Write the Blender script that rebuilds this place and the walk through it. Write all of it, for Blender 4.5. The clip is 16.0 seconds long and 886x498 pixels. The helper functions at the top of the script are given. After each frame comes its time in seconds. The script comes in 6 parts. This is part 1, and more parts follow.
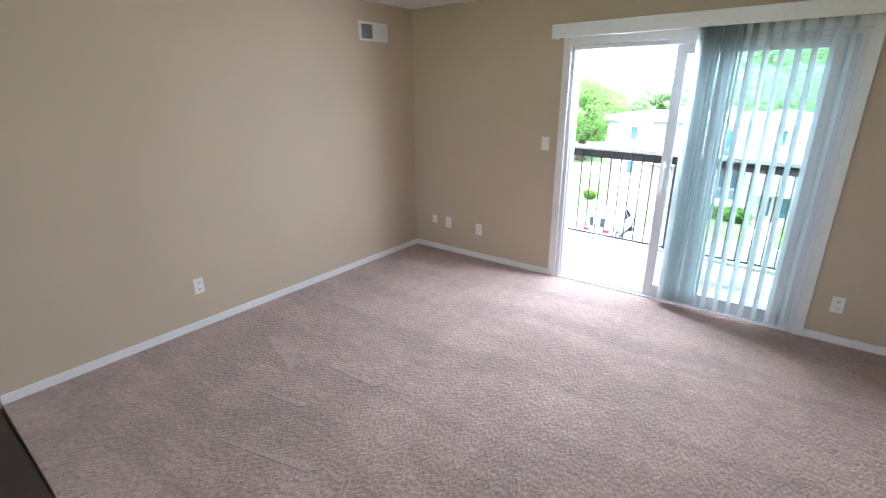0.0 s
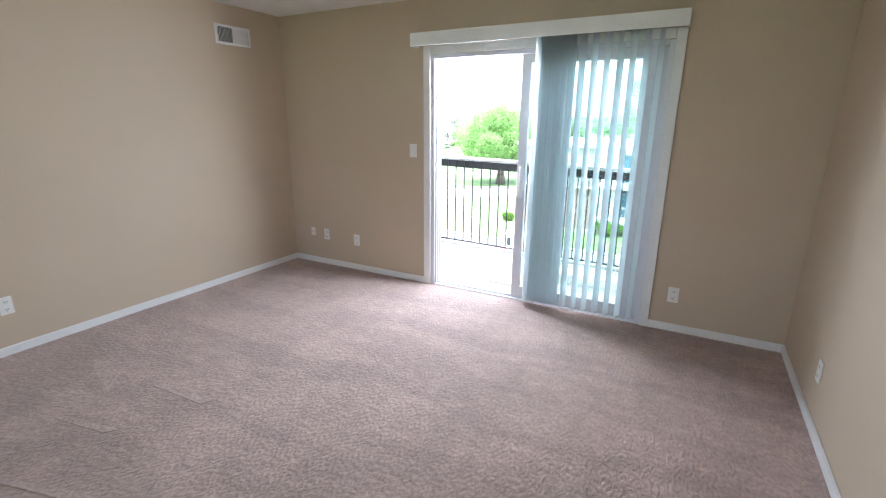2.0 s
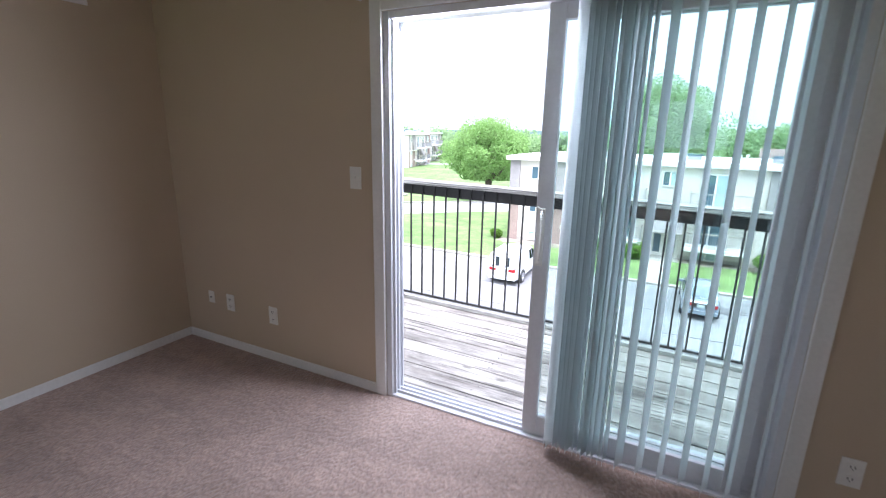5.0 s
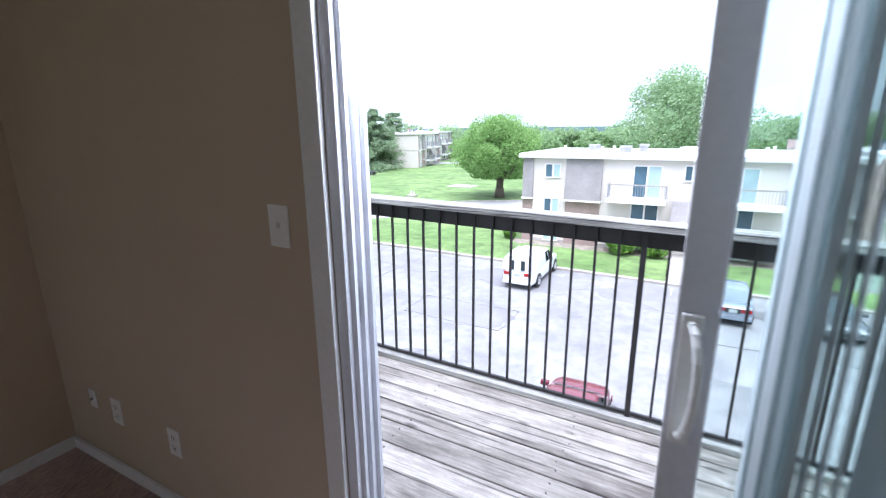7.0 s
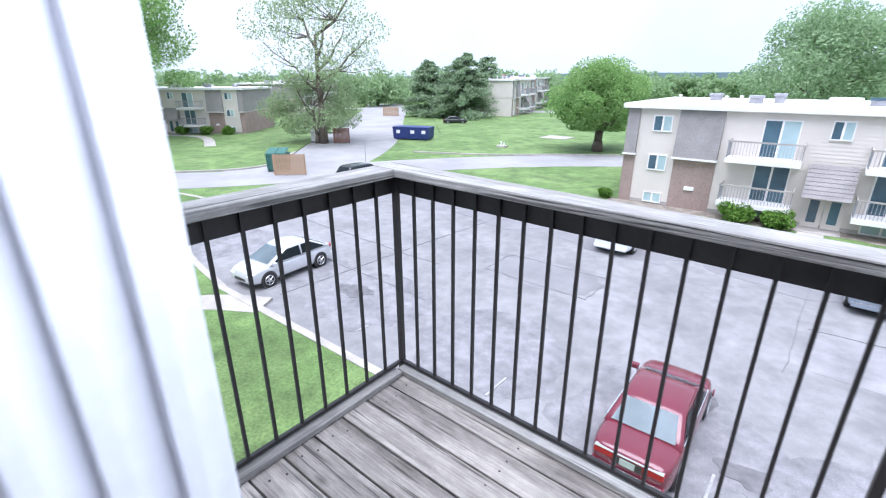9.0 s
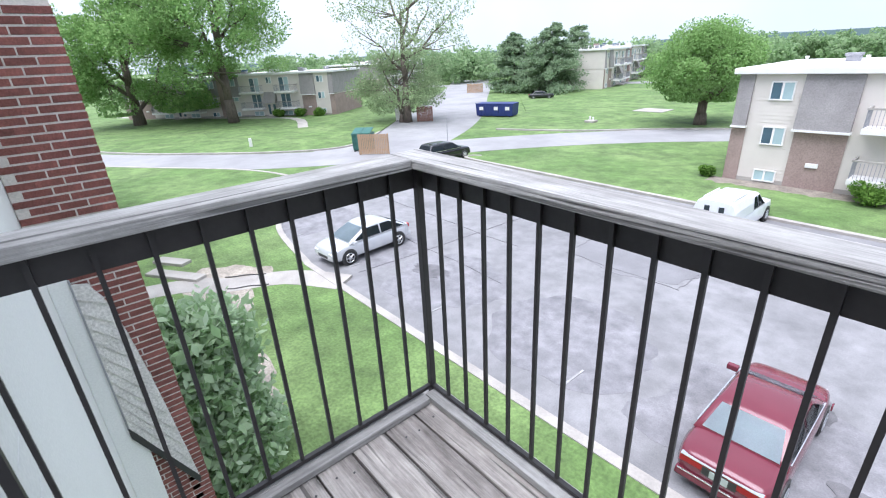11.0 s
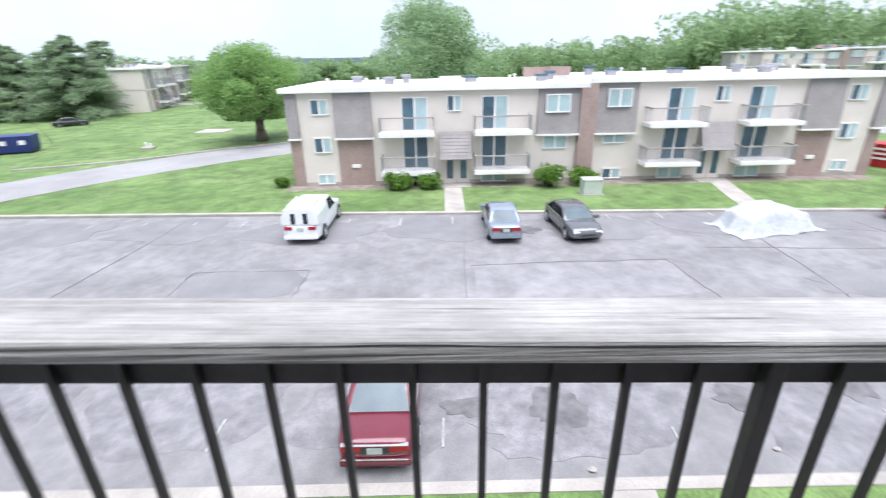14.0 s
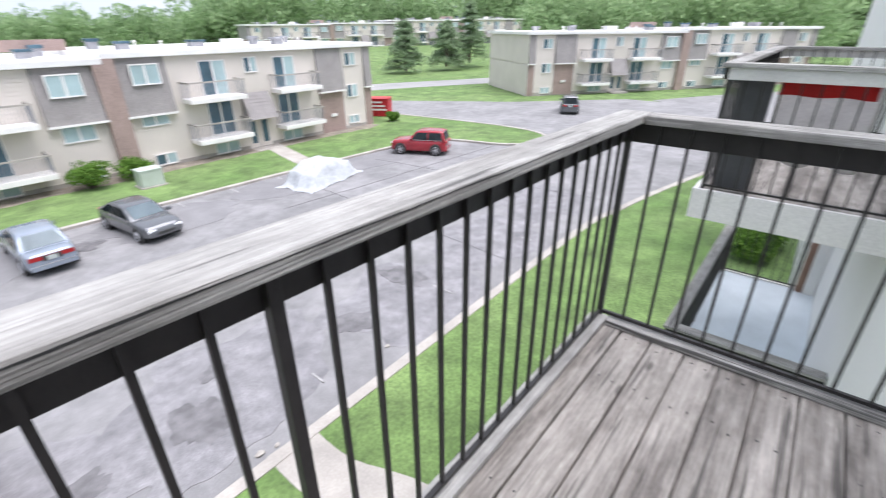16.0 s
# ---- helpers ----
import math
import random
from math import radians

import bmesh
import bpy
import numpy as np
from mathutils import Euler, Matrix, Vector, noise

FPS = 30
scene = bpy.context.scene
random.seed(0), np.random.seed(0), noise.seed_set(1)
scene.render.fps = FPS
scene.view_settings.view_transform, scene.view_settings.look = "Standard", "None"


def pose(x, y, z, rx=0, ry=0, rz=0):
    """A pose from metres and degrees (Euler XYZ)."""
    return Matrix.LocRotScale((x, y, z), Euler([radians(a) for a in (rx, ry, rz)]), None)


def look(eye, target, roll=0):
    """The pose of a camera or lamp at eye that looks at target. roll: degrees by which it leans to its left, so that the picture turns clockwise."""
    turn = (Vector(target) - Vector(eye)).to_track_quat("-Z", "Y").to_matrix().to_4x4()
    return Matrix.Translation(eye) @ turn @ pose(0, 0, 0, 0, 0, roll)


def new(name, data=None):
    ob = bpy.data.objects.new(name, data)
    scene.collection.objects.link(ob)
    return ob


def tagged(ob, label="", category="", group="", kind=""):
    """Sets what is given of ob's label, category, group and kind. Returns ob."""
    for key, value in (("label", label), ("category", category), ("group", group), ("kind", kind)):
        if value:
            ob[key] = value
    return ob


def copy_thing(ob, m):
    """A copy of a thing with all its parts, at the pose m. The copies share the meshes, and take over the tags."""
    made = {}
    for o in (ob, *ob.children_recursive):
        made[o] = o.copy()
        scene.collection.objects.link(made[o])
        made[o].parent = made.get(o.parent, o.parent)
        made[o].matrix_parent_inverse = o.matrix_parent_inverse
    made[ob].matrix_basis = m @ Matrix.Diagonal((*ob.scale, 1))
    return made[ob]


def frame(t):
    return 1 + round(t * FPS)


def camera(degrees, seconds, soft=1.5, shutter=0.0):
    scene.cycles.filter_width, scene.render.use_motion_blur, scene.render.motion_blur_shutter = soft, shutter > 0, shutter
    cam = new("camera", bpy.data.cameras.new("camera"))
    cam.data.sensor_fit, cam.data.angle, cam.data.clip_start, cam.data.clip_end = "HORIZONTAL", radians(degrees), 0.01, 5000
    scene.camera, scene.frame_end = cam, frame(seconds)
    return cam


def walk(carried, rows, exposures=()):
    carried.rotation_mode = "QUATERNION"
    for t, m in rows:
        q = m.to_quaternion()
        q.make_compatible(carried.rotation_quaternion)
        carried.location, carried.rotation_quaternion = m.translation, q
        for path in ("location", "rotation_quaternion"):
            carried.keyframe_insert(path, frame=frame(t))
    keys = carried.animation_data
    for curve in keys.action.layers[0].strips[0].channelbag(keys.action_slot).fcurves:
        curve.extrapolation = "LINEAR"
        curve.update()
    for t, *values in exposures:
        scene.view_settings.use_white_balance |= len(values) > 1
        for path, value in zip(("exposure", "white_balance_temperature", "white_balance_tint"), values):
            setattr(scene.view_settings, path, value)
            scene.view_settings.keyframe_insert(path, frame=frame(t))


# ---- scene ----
cam = camera(87.9, 16.0, soft=1.15, shutter=0.45)
PATH = [
    (0, (3.329, -3.868, 1.669), (2.181, -2.364, 1.02), -0.4),
    (0.5, (3.343, -3.821, 1.614), (2.281, -2.25, 0.979), -0.3),
    (1, (3.481, -3.817, 1.573), (2.53, -2.162, 0.974), 0.5),
    (1.5, (3.644, -3.718, 1.577), (2.727, -2.039, 0.993), 0.1),
    (2, (3.749, -3.557, 1.495), (2.838, -1.861, 0.952), 0.5),
    (2.5, (3.73, -3.344, 1.425), (2.816, -1.639, 0.918), 1.0),
    (3, (3.556, -3.085, 1.511), (2.664, -1.375, 0.981), 0.2),
    (3.5, (3.389, -2.85, 1.464), (2.5, -1.125, 0.98), 0.5),
    (3.7, (3.342, -2.719, 1.463), (2.44, -0.999, 0.985), 0.3),
    (6, (2.79, -1.47, 1.468), (1.957, 0.28, 0.974), 1.2),
    (6.5, (2.655, -1.195, 1.481), (1.796, 0.55, 1.015), -0.5),
    (7, (2.492, -0.868, 1.47), (1.579, 0.841, 0.974), -0.4),
    (7.5, (2.358, -0.566, 1.483), (1.344, 1.069, 0.939), -0.9),
    (8, (2.262, -0.308, 1.486), (1.16, 1.251, 0.89), -0.6),
    (8.5, (2.169, -0.122, 1.47), (1.001, 1.371, 0.832), -1.2),
    (9, (2.017, 0.022, 1.453), (0.831, 1.473, 0.755), -0.2),
    (9.5, (1.884, 0.183, 1.431), (0.644, 1.568, 0.695), 0.6),
    (9.7, (1.869, 0.234, 1.425), (0.567, 1.561, 0.687), 0.2),
    (11.8, (1.862, 0.629, 1.399), (0.437, 1.793, 0.614), -3.3),
    (12, (1.856, 0.662, 1.398), (0.522, 1.932, 0.619), -3.5),
    (12.5, (1.83, 0.729, 1.398), (0.787, 2.257, 0.638), -2.5),
    (13, (1.778, 0.779, 1.408), (1.085, 2.505, 0.674), -1.7),
    (13.5, (1.764, 0.83, 1.419), (1.424, 2.657, 0.68), -0.6),
    (14, (1.824, 0.912, 1.406), (1.818, 2.761, 0.645), -1.2),
    (14.5, (1.947, 0.962, 1.382), (2.283, 2.763, 0.58), -2.7),
    (15, (2.014, 0.945, 1.375), (2.73, 2.608, 0.526), -3.1),
    (15.5, (2.002, 0.905, 1.367), (3.111, 2.319, 0.489), -1.9),
    (16, (1.993, 0.854, 1.355), (3.396, 1.98, 0.481), -0.4),
]
walk(cam, [(t, look(e, g, r)) for t, e, g, r in PATH],
     [(0, 3.65, 5620, 11), (2, 3.58, 5620, 11), (3.5, 3.28, 5650, 12), (5.8, 2.1, 5800, 18), (7, 1.92, 5590, 16), (8.5, 1.52, 5620, 16), (9.5, 1.37, 5660, 17), (12, 1.36, 5890, 15), (14, 1.32, 6000, 15), (16, 1.26, 6150, 16)])

# ---- light ----
world = bpy.data.worlds.new("overcast")
scene.world = world
world.use_nodes = True
wt = world.node_tree
wt.nodes.clear()
w_out = wt.nodes.new("ShaderNodeOutputWorld")
w_bg = wt.nodes.new("ShaderNodeBackground")
w_sky = wt.nodes.new("ShaderNodeTexSky")
w_sky.sky_type = "NISHITA"
w_sky.sun_disc = False
w_sky.sun_elevation = radians(73)
w_sky.sun_rotation = radians(150)
w_sky.dust_density = 6.0
w_mix = wt.nodes.new("ShaderNodeMix")
w_mix.data_type = "RGBA"
w_mix.inputs["Factor"].default_value = 0.80
w_coord = wt.nodes.new("ShaderNodeTexCoord")
w_noise = wt.nodes.new("ShaderNodeTexNoise")
w_noise.inputs["Scale"].default_value = 2.2
w_noise.inputs["Detail"].default_value = 5
w_ramp = wt.nodes.new("ShaderNodeValToRGB")
w_ramp.color_ramp.elements[0].position, w_ramp.color_ramp.elements[0].color = 0.35, (4.9, 5.5, 5.9, 1)
w_ramp.color_ramp.elements[1].position, w_ramp.color_ramp.elements[1].color = 0.65, (6.0, 6.35, 6.65, 1)
wt.links.new(w_coord.outputs["Generated"], w_noise.inputs["Vector"])
wt.links.new(w_noise.outputs["Fac"], w_ramp.inputs["Fac"])
wt.links.new(w_sky.outputs["Color"], w_mix.inputs["A"])
wt.links.new(w_ramp.outputs["Color"], w_mix.inputs["B"])
wt.links.new(w_mix.outputs["Result"], w_bg.inputs["Color"])
w_bg.inputs["Strength"].default_value = 0.088
wt.links.new(w_bg.outputs["Background"], w_out.inputs["Surface"])

sun = new("sun", bpy.data.lights.new("sun", "SUN"))
sun.data.energy, sun.data.angle, sun.data.color = 2.2, radians(60), (1.0, 0.98, 0.96)
sun.matrix_world = look((3, -13, 45), (0, 0, 0))

# fill light added behind the walk, at an unseen opening of the back wall
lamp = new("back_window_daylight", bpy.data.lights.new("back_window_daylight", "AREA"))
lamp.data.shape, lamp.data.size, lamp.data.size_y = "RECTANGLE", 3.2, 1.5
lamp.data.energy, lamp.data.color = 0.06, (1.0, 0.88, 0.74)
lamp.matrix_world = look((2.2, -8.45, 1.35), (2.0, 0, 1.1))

# sky light let in under the head of the balcony door
lamp2 = new("door_daylight", bpy.data.lights.new("door_daylight", "AREA"))
lamp2.data.shape, lamp2.data.size, lamp2.data.size_y = "RECTANGLE", 0.66, 0.2
lamp2.data.energy, lamp2.data.color = 6.0, (0.93, 0.97, 1.0)
lamp2.matrix_world = look((2.09, 0.15, 1.86), (2.0, -2.0, 0.0))


# ---- materials ----
def mat(name, col, rough=0.6, metal=0.0, var=0.12, scale=6.0, bump=0.0, bscale=60.0, fine=0.06, stretch=(1, 1, 1),
        per_object=0.0, col2=None, mid=None, streak=None):
    """A surface with broad stains and fine grain."""
    m = bpy.data.materials.new(name)
    m.use_nodes = True
    nt = m.node_tree
    N, K = nt.nodes, nt.links
    b = N["Principled BSDF"]
    b.inputs["Roughness"].default_value, b.inputs["Metallic"].default_value = rough, metal
    co = N.new("ShaderNodeTexCoord")
    mp = N.new("ShaderNodeMapping")
    mp.inputs["Scale"].default_value = stretch
    src = co.outputs["Object"]
    if per_object:
        o0, sh = N.new("ShaderNodeObjectInfo"), N.new("ShaderNodeVectorMath")
        sh.operation = "MULTIPLY_ADD"
        K.new(o0.outputs["Random"], sh.inputs[0])
        sh.inputs[1].default_value = (31, 47, 19)
        K.new(src, sh.inputs[2])
        src = sh.outputs[0]
    K.new(src, mp.inputs["Vector"])
    n1 = N.new("ShaderNodeTexNoise")
    n1.inputs["Scale"].default_value, n1.inputs["Detail"].default_value = scale, 6
    n2 = N.new("ShaderNodeTexNoise")
    n2.inputs["Scale"].default_value, n2.inputs["Detail"].default_value = bscale, 3
    for n in (n1, n2):
        K.new(mp.outputs["Vector"], n.inputs["Vector"])
    rp = N.new("ShaderNodeValToRGB")
    c2 = col2 or [min(1, c * (1 + var)) for c in col]
    c1 = col if col2 else [c * (1 - var) for c in col]
    rp.color_ramp.elements[0].position, rp.color_ramp.elements[0].color = 0.3, (*c1, 1)
    rp.color_ramp.elements[1].position, rp.color_ramp.elements[1].color = 0.7, (*c2, 1)
    K.new(n1.outputs["Fac"], rp.inputs["Fac"])
    hs = N.new("ShaderNodeHueSaturation")
    K.new(rp.outputs["Color"], hs.inputs["Color"])
    mr = N.new("ShaderNodeMapRange")
    mr.inputs["From Min"].default_value, mr.inputs["From Max"].default_value = 0.25, 0.75
    mr.inputs["To Min"].default_value, mr.inputs["To Max"].default_value = 1 - fine * 2, 1 + fine * 2
    K.new(n2.outputs["Fac"], mr.inputs["Value"])
    val = mr.outputs["Result"]
    if mid:
        n3 = N.new("ShaderNodeTexNoise")
        n3.inputs["Scale"].default_value, n3.inputs["Detail"].default_value, n3.inputs["Roughness"].default_value = mid[0], 8, 0.65
        K.new(co.outputs["Object"], n3.inputs["Vector"])
        m3 = N.new("ShaderNodeMapRange")
        m3.inputs["From Min"].default_value, m3.inputs["From Max"].default_value = 0.3, 0.7
        m3.inputs["To Min"].default_value, m3.inputs["To Max"].default_value = 1 - mid[1], 1 + mid[1]
        K.new(n3.outputs["Fac"], m3.inputs["Value"])
        mu3 = N.new("ShaderNodeMath")
        mu3.operation = "MULTIPLY"
        K.new(val, mu3.inputs[0])
        K.new(m3.outputs["Result"], mu3.inputs[1])
        val = mu3.outputs[0]
    if streak:
        m5, n5, r5, u5 = N.new("ShaderNodeMapping"), N.new("ShaderNodeTexNoise"), N.new("ShaderNodeMapRange"), N.new("ShaderNodeMath")
        m5.inputs["Rotation"].default_value = (0, 0, radians(streak[2]))
        m5.inputs["Scale"].default_value = (0.8, 3.2, 1)
        n5.inputs["Scale"].default_value, n5.inputs["Detail"].default_value, n5.inputs["Distortion"].default_value = streak[0], 3, 0.6
        r5.inputs["From Min"].default_value, r5.inputs["From Max"].default_value = 0.46, 0.56
        r5.inputs["To Min"].default_value, r5.inputs["To Max"].default_value = 1 - streak[1] / 2, 1 + streak[1] / 2
        u5.operation = "MULTIPLY"
        K.new(co.outputs["Object"], m5.inputs["Vector"])
        K.new(m5.outputs["Vector"], n5.inputs["Vector"])
        K.new(n5.outputs["Fac"], r5.inputs["Value"])
        K.new(r5.outputs["Result"], u5.inputs[0])
        K.new(val, u5.inputs[1])
        val = u5.outputs[0]
    if per_object:
        oi = N.new("ShaderNodeObjectInfo")
        m2 = N.new("ShaderNodeMapRange")
        m2.inputs["To Min"].default_value, m2.inputs["To Max"].default_value = 1 - per_object, 1 + per_object
        K.new(oi.outputs["Random"], m2.inputs["Value"])
        mu = N.new("ShaderNodeMath")
        mu.operation = "MULTIPLY"
        K.new(val, mu.inputs[0])
        K.new(m2.outputs["Result"], mu.inputs[1])
        val = mu.outputs[0]
    K.new(val, hs.inputs["Value"])
    K.new(hs.outputs["Color"], b.inputs["Base Color"])
    if bump:
        bp = N.new("ShaderNodeBump")
        bp.inputs["Strength"].default_value, bp.inputs["Distance"].default_value = 1.0, bump
        K.new(n2.outputs["Fac"], bp.inputs["Height"])
        K.new(bp.outputs["Normal"], b.inputs["Normal"])
    return m


def old_wood(name, along, pale, dark, knots=True):
    """Grey weathered timber: long grain, stains, splits and knots; along is the grain's axis."""
    m = bpy.data.materials.new(name)
    m.use_nodes = True
    N, K = m.node_tree.nodes, m.node_tree.links
    b = N["Principled BSDF"]
    b.inputs["Roughness"].default_value = 0.88
    co, oi, sh = N.new("ShaderNodeTexCoord"), N.new("ShaderNodeObjectInfo"), N.new("ShaderNodeVectorMath")
    sh.operation = "MULTIPLY_ADD"
    K.new(oi.outputs["Random"], sh.inputs[0])
    sh.inputs[1].default_value = (31, 47, 19)
    K.new(co.outputs["Object"], sh.inputs[2])

    def field(lengthwise, across, kind="ShaderNodeTexNoise", detail=4, rough=0.6):
        mp, n = N.new("ShaderNodeMapping"), N.new(kind)
        mp.inputs["Scale"].default_value = [lengthwise if k == along else across for k in range(3)]
        K.new(sh.outputs[0], mp.inputs["Vector"])
        K.new(mp.outputs["Vector"], n.inputs["Vector"])
        n.inputs["Scale"].default_value = 1.0
        if kind == "ShaderNodeTexNoise":
            n.inputs["Detail"].default_value, n.inputs["Roughness"].default_value = detail, rough
            return n.outputs["Fac"]
        return n.outputs["Distance"]

    def span(v, a, c, lo, hi):
        r = N.new("ShaderNodeMapRange")
        for k, q in (("From Min", a), ("From Max", c), ("To Min", lo), ("To Max", hi)):
            r.inputs[k].default_value = q
        K.new(v, r.inputs["Value"])
        return r.outputs["Result"]

    def times(u, v):
        x = N.new("ShaderNodeMath")
        x.operation = "MULTIPLY"
        K.new(u, x.inputs[0])
        K.new(v, x.inputs[1])
        return x.outputs[0]

    stain = field(0.9, 5.0, detail=6, rough=0.72)
    grain = field(2.5, 110.0, detail=3)
    split = field(0.9, 36.0, detail=2)
    blot = field(6.0, 9.0, detail=5, rough=0.7)
    rp = N.new("ShaderNodeValToRGB")
    rp.color_ramp.elements[0].position, rp.color_ramp.elements[0].color = 0.34, (*dark, 1)
    rp.color_ramp.elements[1].position, rp.color_ramp.elements[1].color = 0.60, (*pale, 1)
    K.new(stain, rp.inputs["Fac"])
    v = times(span(grain, 0.3, 0.7, *((0.74, 1.22) if knots else (0.74, 1.16))), span(split, *((0.60, 0.66) if knots else (0.61, 0.67)), 1.0, 0.38))
    v = times(v, span(blot, 0.35, 0.65, 0.80, 1.12))
    v = times(v, span(oi.outputs["Random"], 0, 1, 0.84, 1.14))
    if knots:
        v = times(v, span(field(3.2, 8.0, "ShaderNodeTexVoronoi"), 0.07, 0.17, 0.45, 1.0))
    hs = N.new("ShaderNodeHueSaturation")
    K.new(rp.outputs["Color"], hs.inputs["Color"])
    K.new(v, hs.inputs["Value"])
    K.new(hs.outputs["Color"], b.inputs["Base Color"])
    bp = N.new("ShaderNodeBump")
    bp.inputs["Strength"].default_value, bp.inputs["Distance"].default_value = 0.9, 0.006
    K.new(v, bp.inputs["Height"])
    K.new(bp.outputs["Normal"], b.inputs["Normal"])
    return m


def island_leaf(name, c1, c2, trans=0.35):
    """Leaves, each clump a shade of its own, that let some light through."""
    m = bpy.data.materials.new(name)
    m.use_nodes = True
    N, K = m.node_tree.nodes, m.node_tree.links
    N.remove(N["Principled BSDF"])
    g = N.new("ShaderNodeNewGeometry")
    rp = N.new("ShaderNodeValToRGB")
    rp.color_ramp.elements[0].color, rp.color_ramp.elements[1].color = (*c1, 1), (*c2, 1)
    K.new(g.outputs["Random Per Island"], rp.inputs["Fac"])
    d, t, mx = N.new("ShaderNodeBsdfDiffuse"), N.new("ShaderNodeBsdfTranslucent"), N.new("ShaderNodeMixShader")
    mx.inputs["Fac"].default_value = trans
    for n in (d, t):
        K.new(rp.outputs["Color"], n.inputs["Color"])
    K.new(d.outputs[0], mx.inputs[1])
    K.new(t.outputs[0], mx.inputs[2])
    K.new(mx.outputs[0], N["Material Output"].inputs["Surface"])
    return m


def pane_glass(name, tint, gloss=0.05):
    """A clear pane: tinted, with the mirror gloss of glass."""
    m = bpy.data.materials.new(name)
    m.use_nodes = True
    N, K = m.node_tree.nodes, m.node_tree.links
    N.remove(N["Principled BSDF"])
    tr, gl, mx, fr = N.new("ShaderNodeBsdfTransparent"), N.new("ShaderNodeBsdfGlossy"), N.new("ShaderNodeMixShader"), N.new("ShaderNodeFresnel")
    tr.inputs["Color"].default_value = (*tint, 1)
    gl.inputs["Roughness"].default_value = 0.02
    fr.inputs["IOR"].default_value = 1.45
    K.new(fr.outputs[0], mx.inputs["Fac"])
    K.new(tr.outputs[0], mx.inputs[1])
    K.new(gl.outputs[0], mx.inputs[2])
    K.new(mx.outputs[0], N["Material Output"].inputs["Surface"])
    return m


def vane_mat():
    """Milky vinyl vanes that daylight shines through."""
    m = bpy.data.materials.new("vinyl_vane")
    m.use_nodes = True
    N, K = m.node_tree.nodes, m.node_tree.links
    b = N["Principled BSDF"]
    b.inputs["Base Color"].default_value, b.inputs["Roughness"].default_value = (0.90, 0.91, 0.92, 1), 0.45
    t, mx = N.new("ShaderNodeBsdfTranslucent"), N.new("ShaderNodeMixShader")
    t.inputs["Color"].default_value = (0.90, 0.93, 0.935, 1)
    mx.inputs["Fac"].default_value = 0.78
    K.new(b.outputs[0], mx.inputs[1])
    K.new(t.outputs[0], mx.inputs[2])
    K.new(mx.outputs[0], N["Material Output"].inputs["Surface"])
    return m


M_WALL = mat("tan_wall_paint", (0.545, 0.44, 0.325), 0.7, var=0.03, scale=1.5, bump=0.0008, bscale=180, fine=0.015)
M_CEIL = mat("ceiling_paint", (0.75, 0.74, 0.71), 0.9, var=0.03, bump=0.002, bscale=120)
M_CARPET = mat("carpet", (0.395, 0.28, 0.238), 0.95, var=0.10, scale=2.2, bump=0.02, bscale=52, fine=0.12, stretch=(1.35, 0.75, 1), mid=(14, 0.15), streak=(1.1, 0.15, 35))
b = M_CARPET.node_tree.nodes["Principled BSDF"]
b.inputs["Sheen Weight"].default_value, b.inputs["Sheen Roughness"].default_value = 0.25, 0.5
M_CARPETPALE = mat("brushed_carpet", (0.46, 0.355, 0.32), 0.95, var=0.08, scale=5, bump=0.012, bscale=52, fine=0.1, mid=(14, 0.12))
M_VINYLFLOOR = mat("dark_floor", (0.045, 0.03, 0.028), 0.45, var=0.2, scale=8)
M_WHITE = mat("white_trim_paint", (0.78, 0.77, 0.76), 0.4, var=0.03, scale=5, fine=0.02)
M_VINYL = mat("white_vinyl", (0.70, 0.70, 0.735), 0.35, var=0.03, scale=4, fine=0.02)
M_PLASTIC = mat("white_plastic", (0.80, 0.79, 0.76), 0.35, var=0.02, fine=0.02)
M_SLOT = mat("dark_slot", (0.03, 0.03, 0.03), 0.5)
M_VENTDARK = mat("vent_inside", (0.05, 0.045, 0.04), 0.8)
M_GLASS = pane_glass("door_glass", (0.88, 0.94, 0.935))
M_VANE = vane_mat()
M_DECK = old_wood("weathered_deck", 0, (0.43, 0.395, 0.36), (0.12, 0.103, 0.092))
M_CAPWOOD = old_wood("weathered_cap", 0, (0.40, 0.39, 0.37), (0.24, 0.23, 0.216), False)
M_CAPWOODY = old_wood("weathered_cap_side", 1, (0.40, 0.39, 0.37), (0.24, 0.23, 0.216), False)
M_BLACK = mat("black_rail_paint", (0.022, 0.02, 0.02), 0.5, var=0.25, scale=9, bump=0.001, bscale=50)
M_GRASS = mat("lawn_grass", (0.084, 0.15, 0.038), 0.9, scale=0.22, bump=0.05, bscale=11, fine=0.15, col2=(0.15, 0.22, 0.075), mid=(0.8, 0.44))
M_ASPHALT = mat("old_asphalt", (0.172, 0.169, 0.171), 0.9, scale=0.35, bump=0.004, bscale=30, fine=0.07, col2=(0.245, 0.24, 0.242), mid=(1.5, 0.2))
M_ROAD = mat("pale_asphalt", (0.235, 0.23, 0.232), 0.9, scale=0.2, bump=0.004, bscale=20, fine=0.05, col2=(0.31, 0.306, 0.303), mid=(0.7, 0.08))
M_PATCH = mat("asphalt_patch", (0.165, 0.161, 0.166), 0.9, scale=0.8, bump=0.004, bscale=30, fine=0.07, col2=(0.215, 0.211, 0.216))
M_CONC = mat("concrete", (0.35, 0.325, 0.295), 0.9, var=0.2, scale=0.9, bump=0.004, bscale=20, fine=0.05)
M_SIDING = mat("beige_siding", (0.61, 0.56, 0.51), 0.7, var=0.05, scale=0.6, fine=0.03)
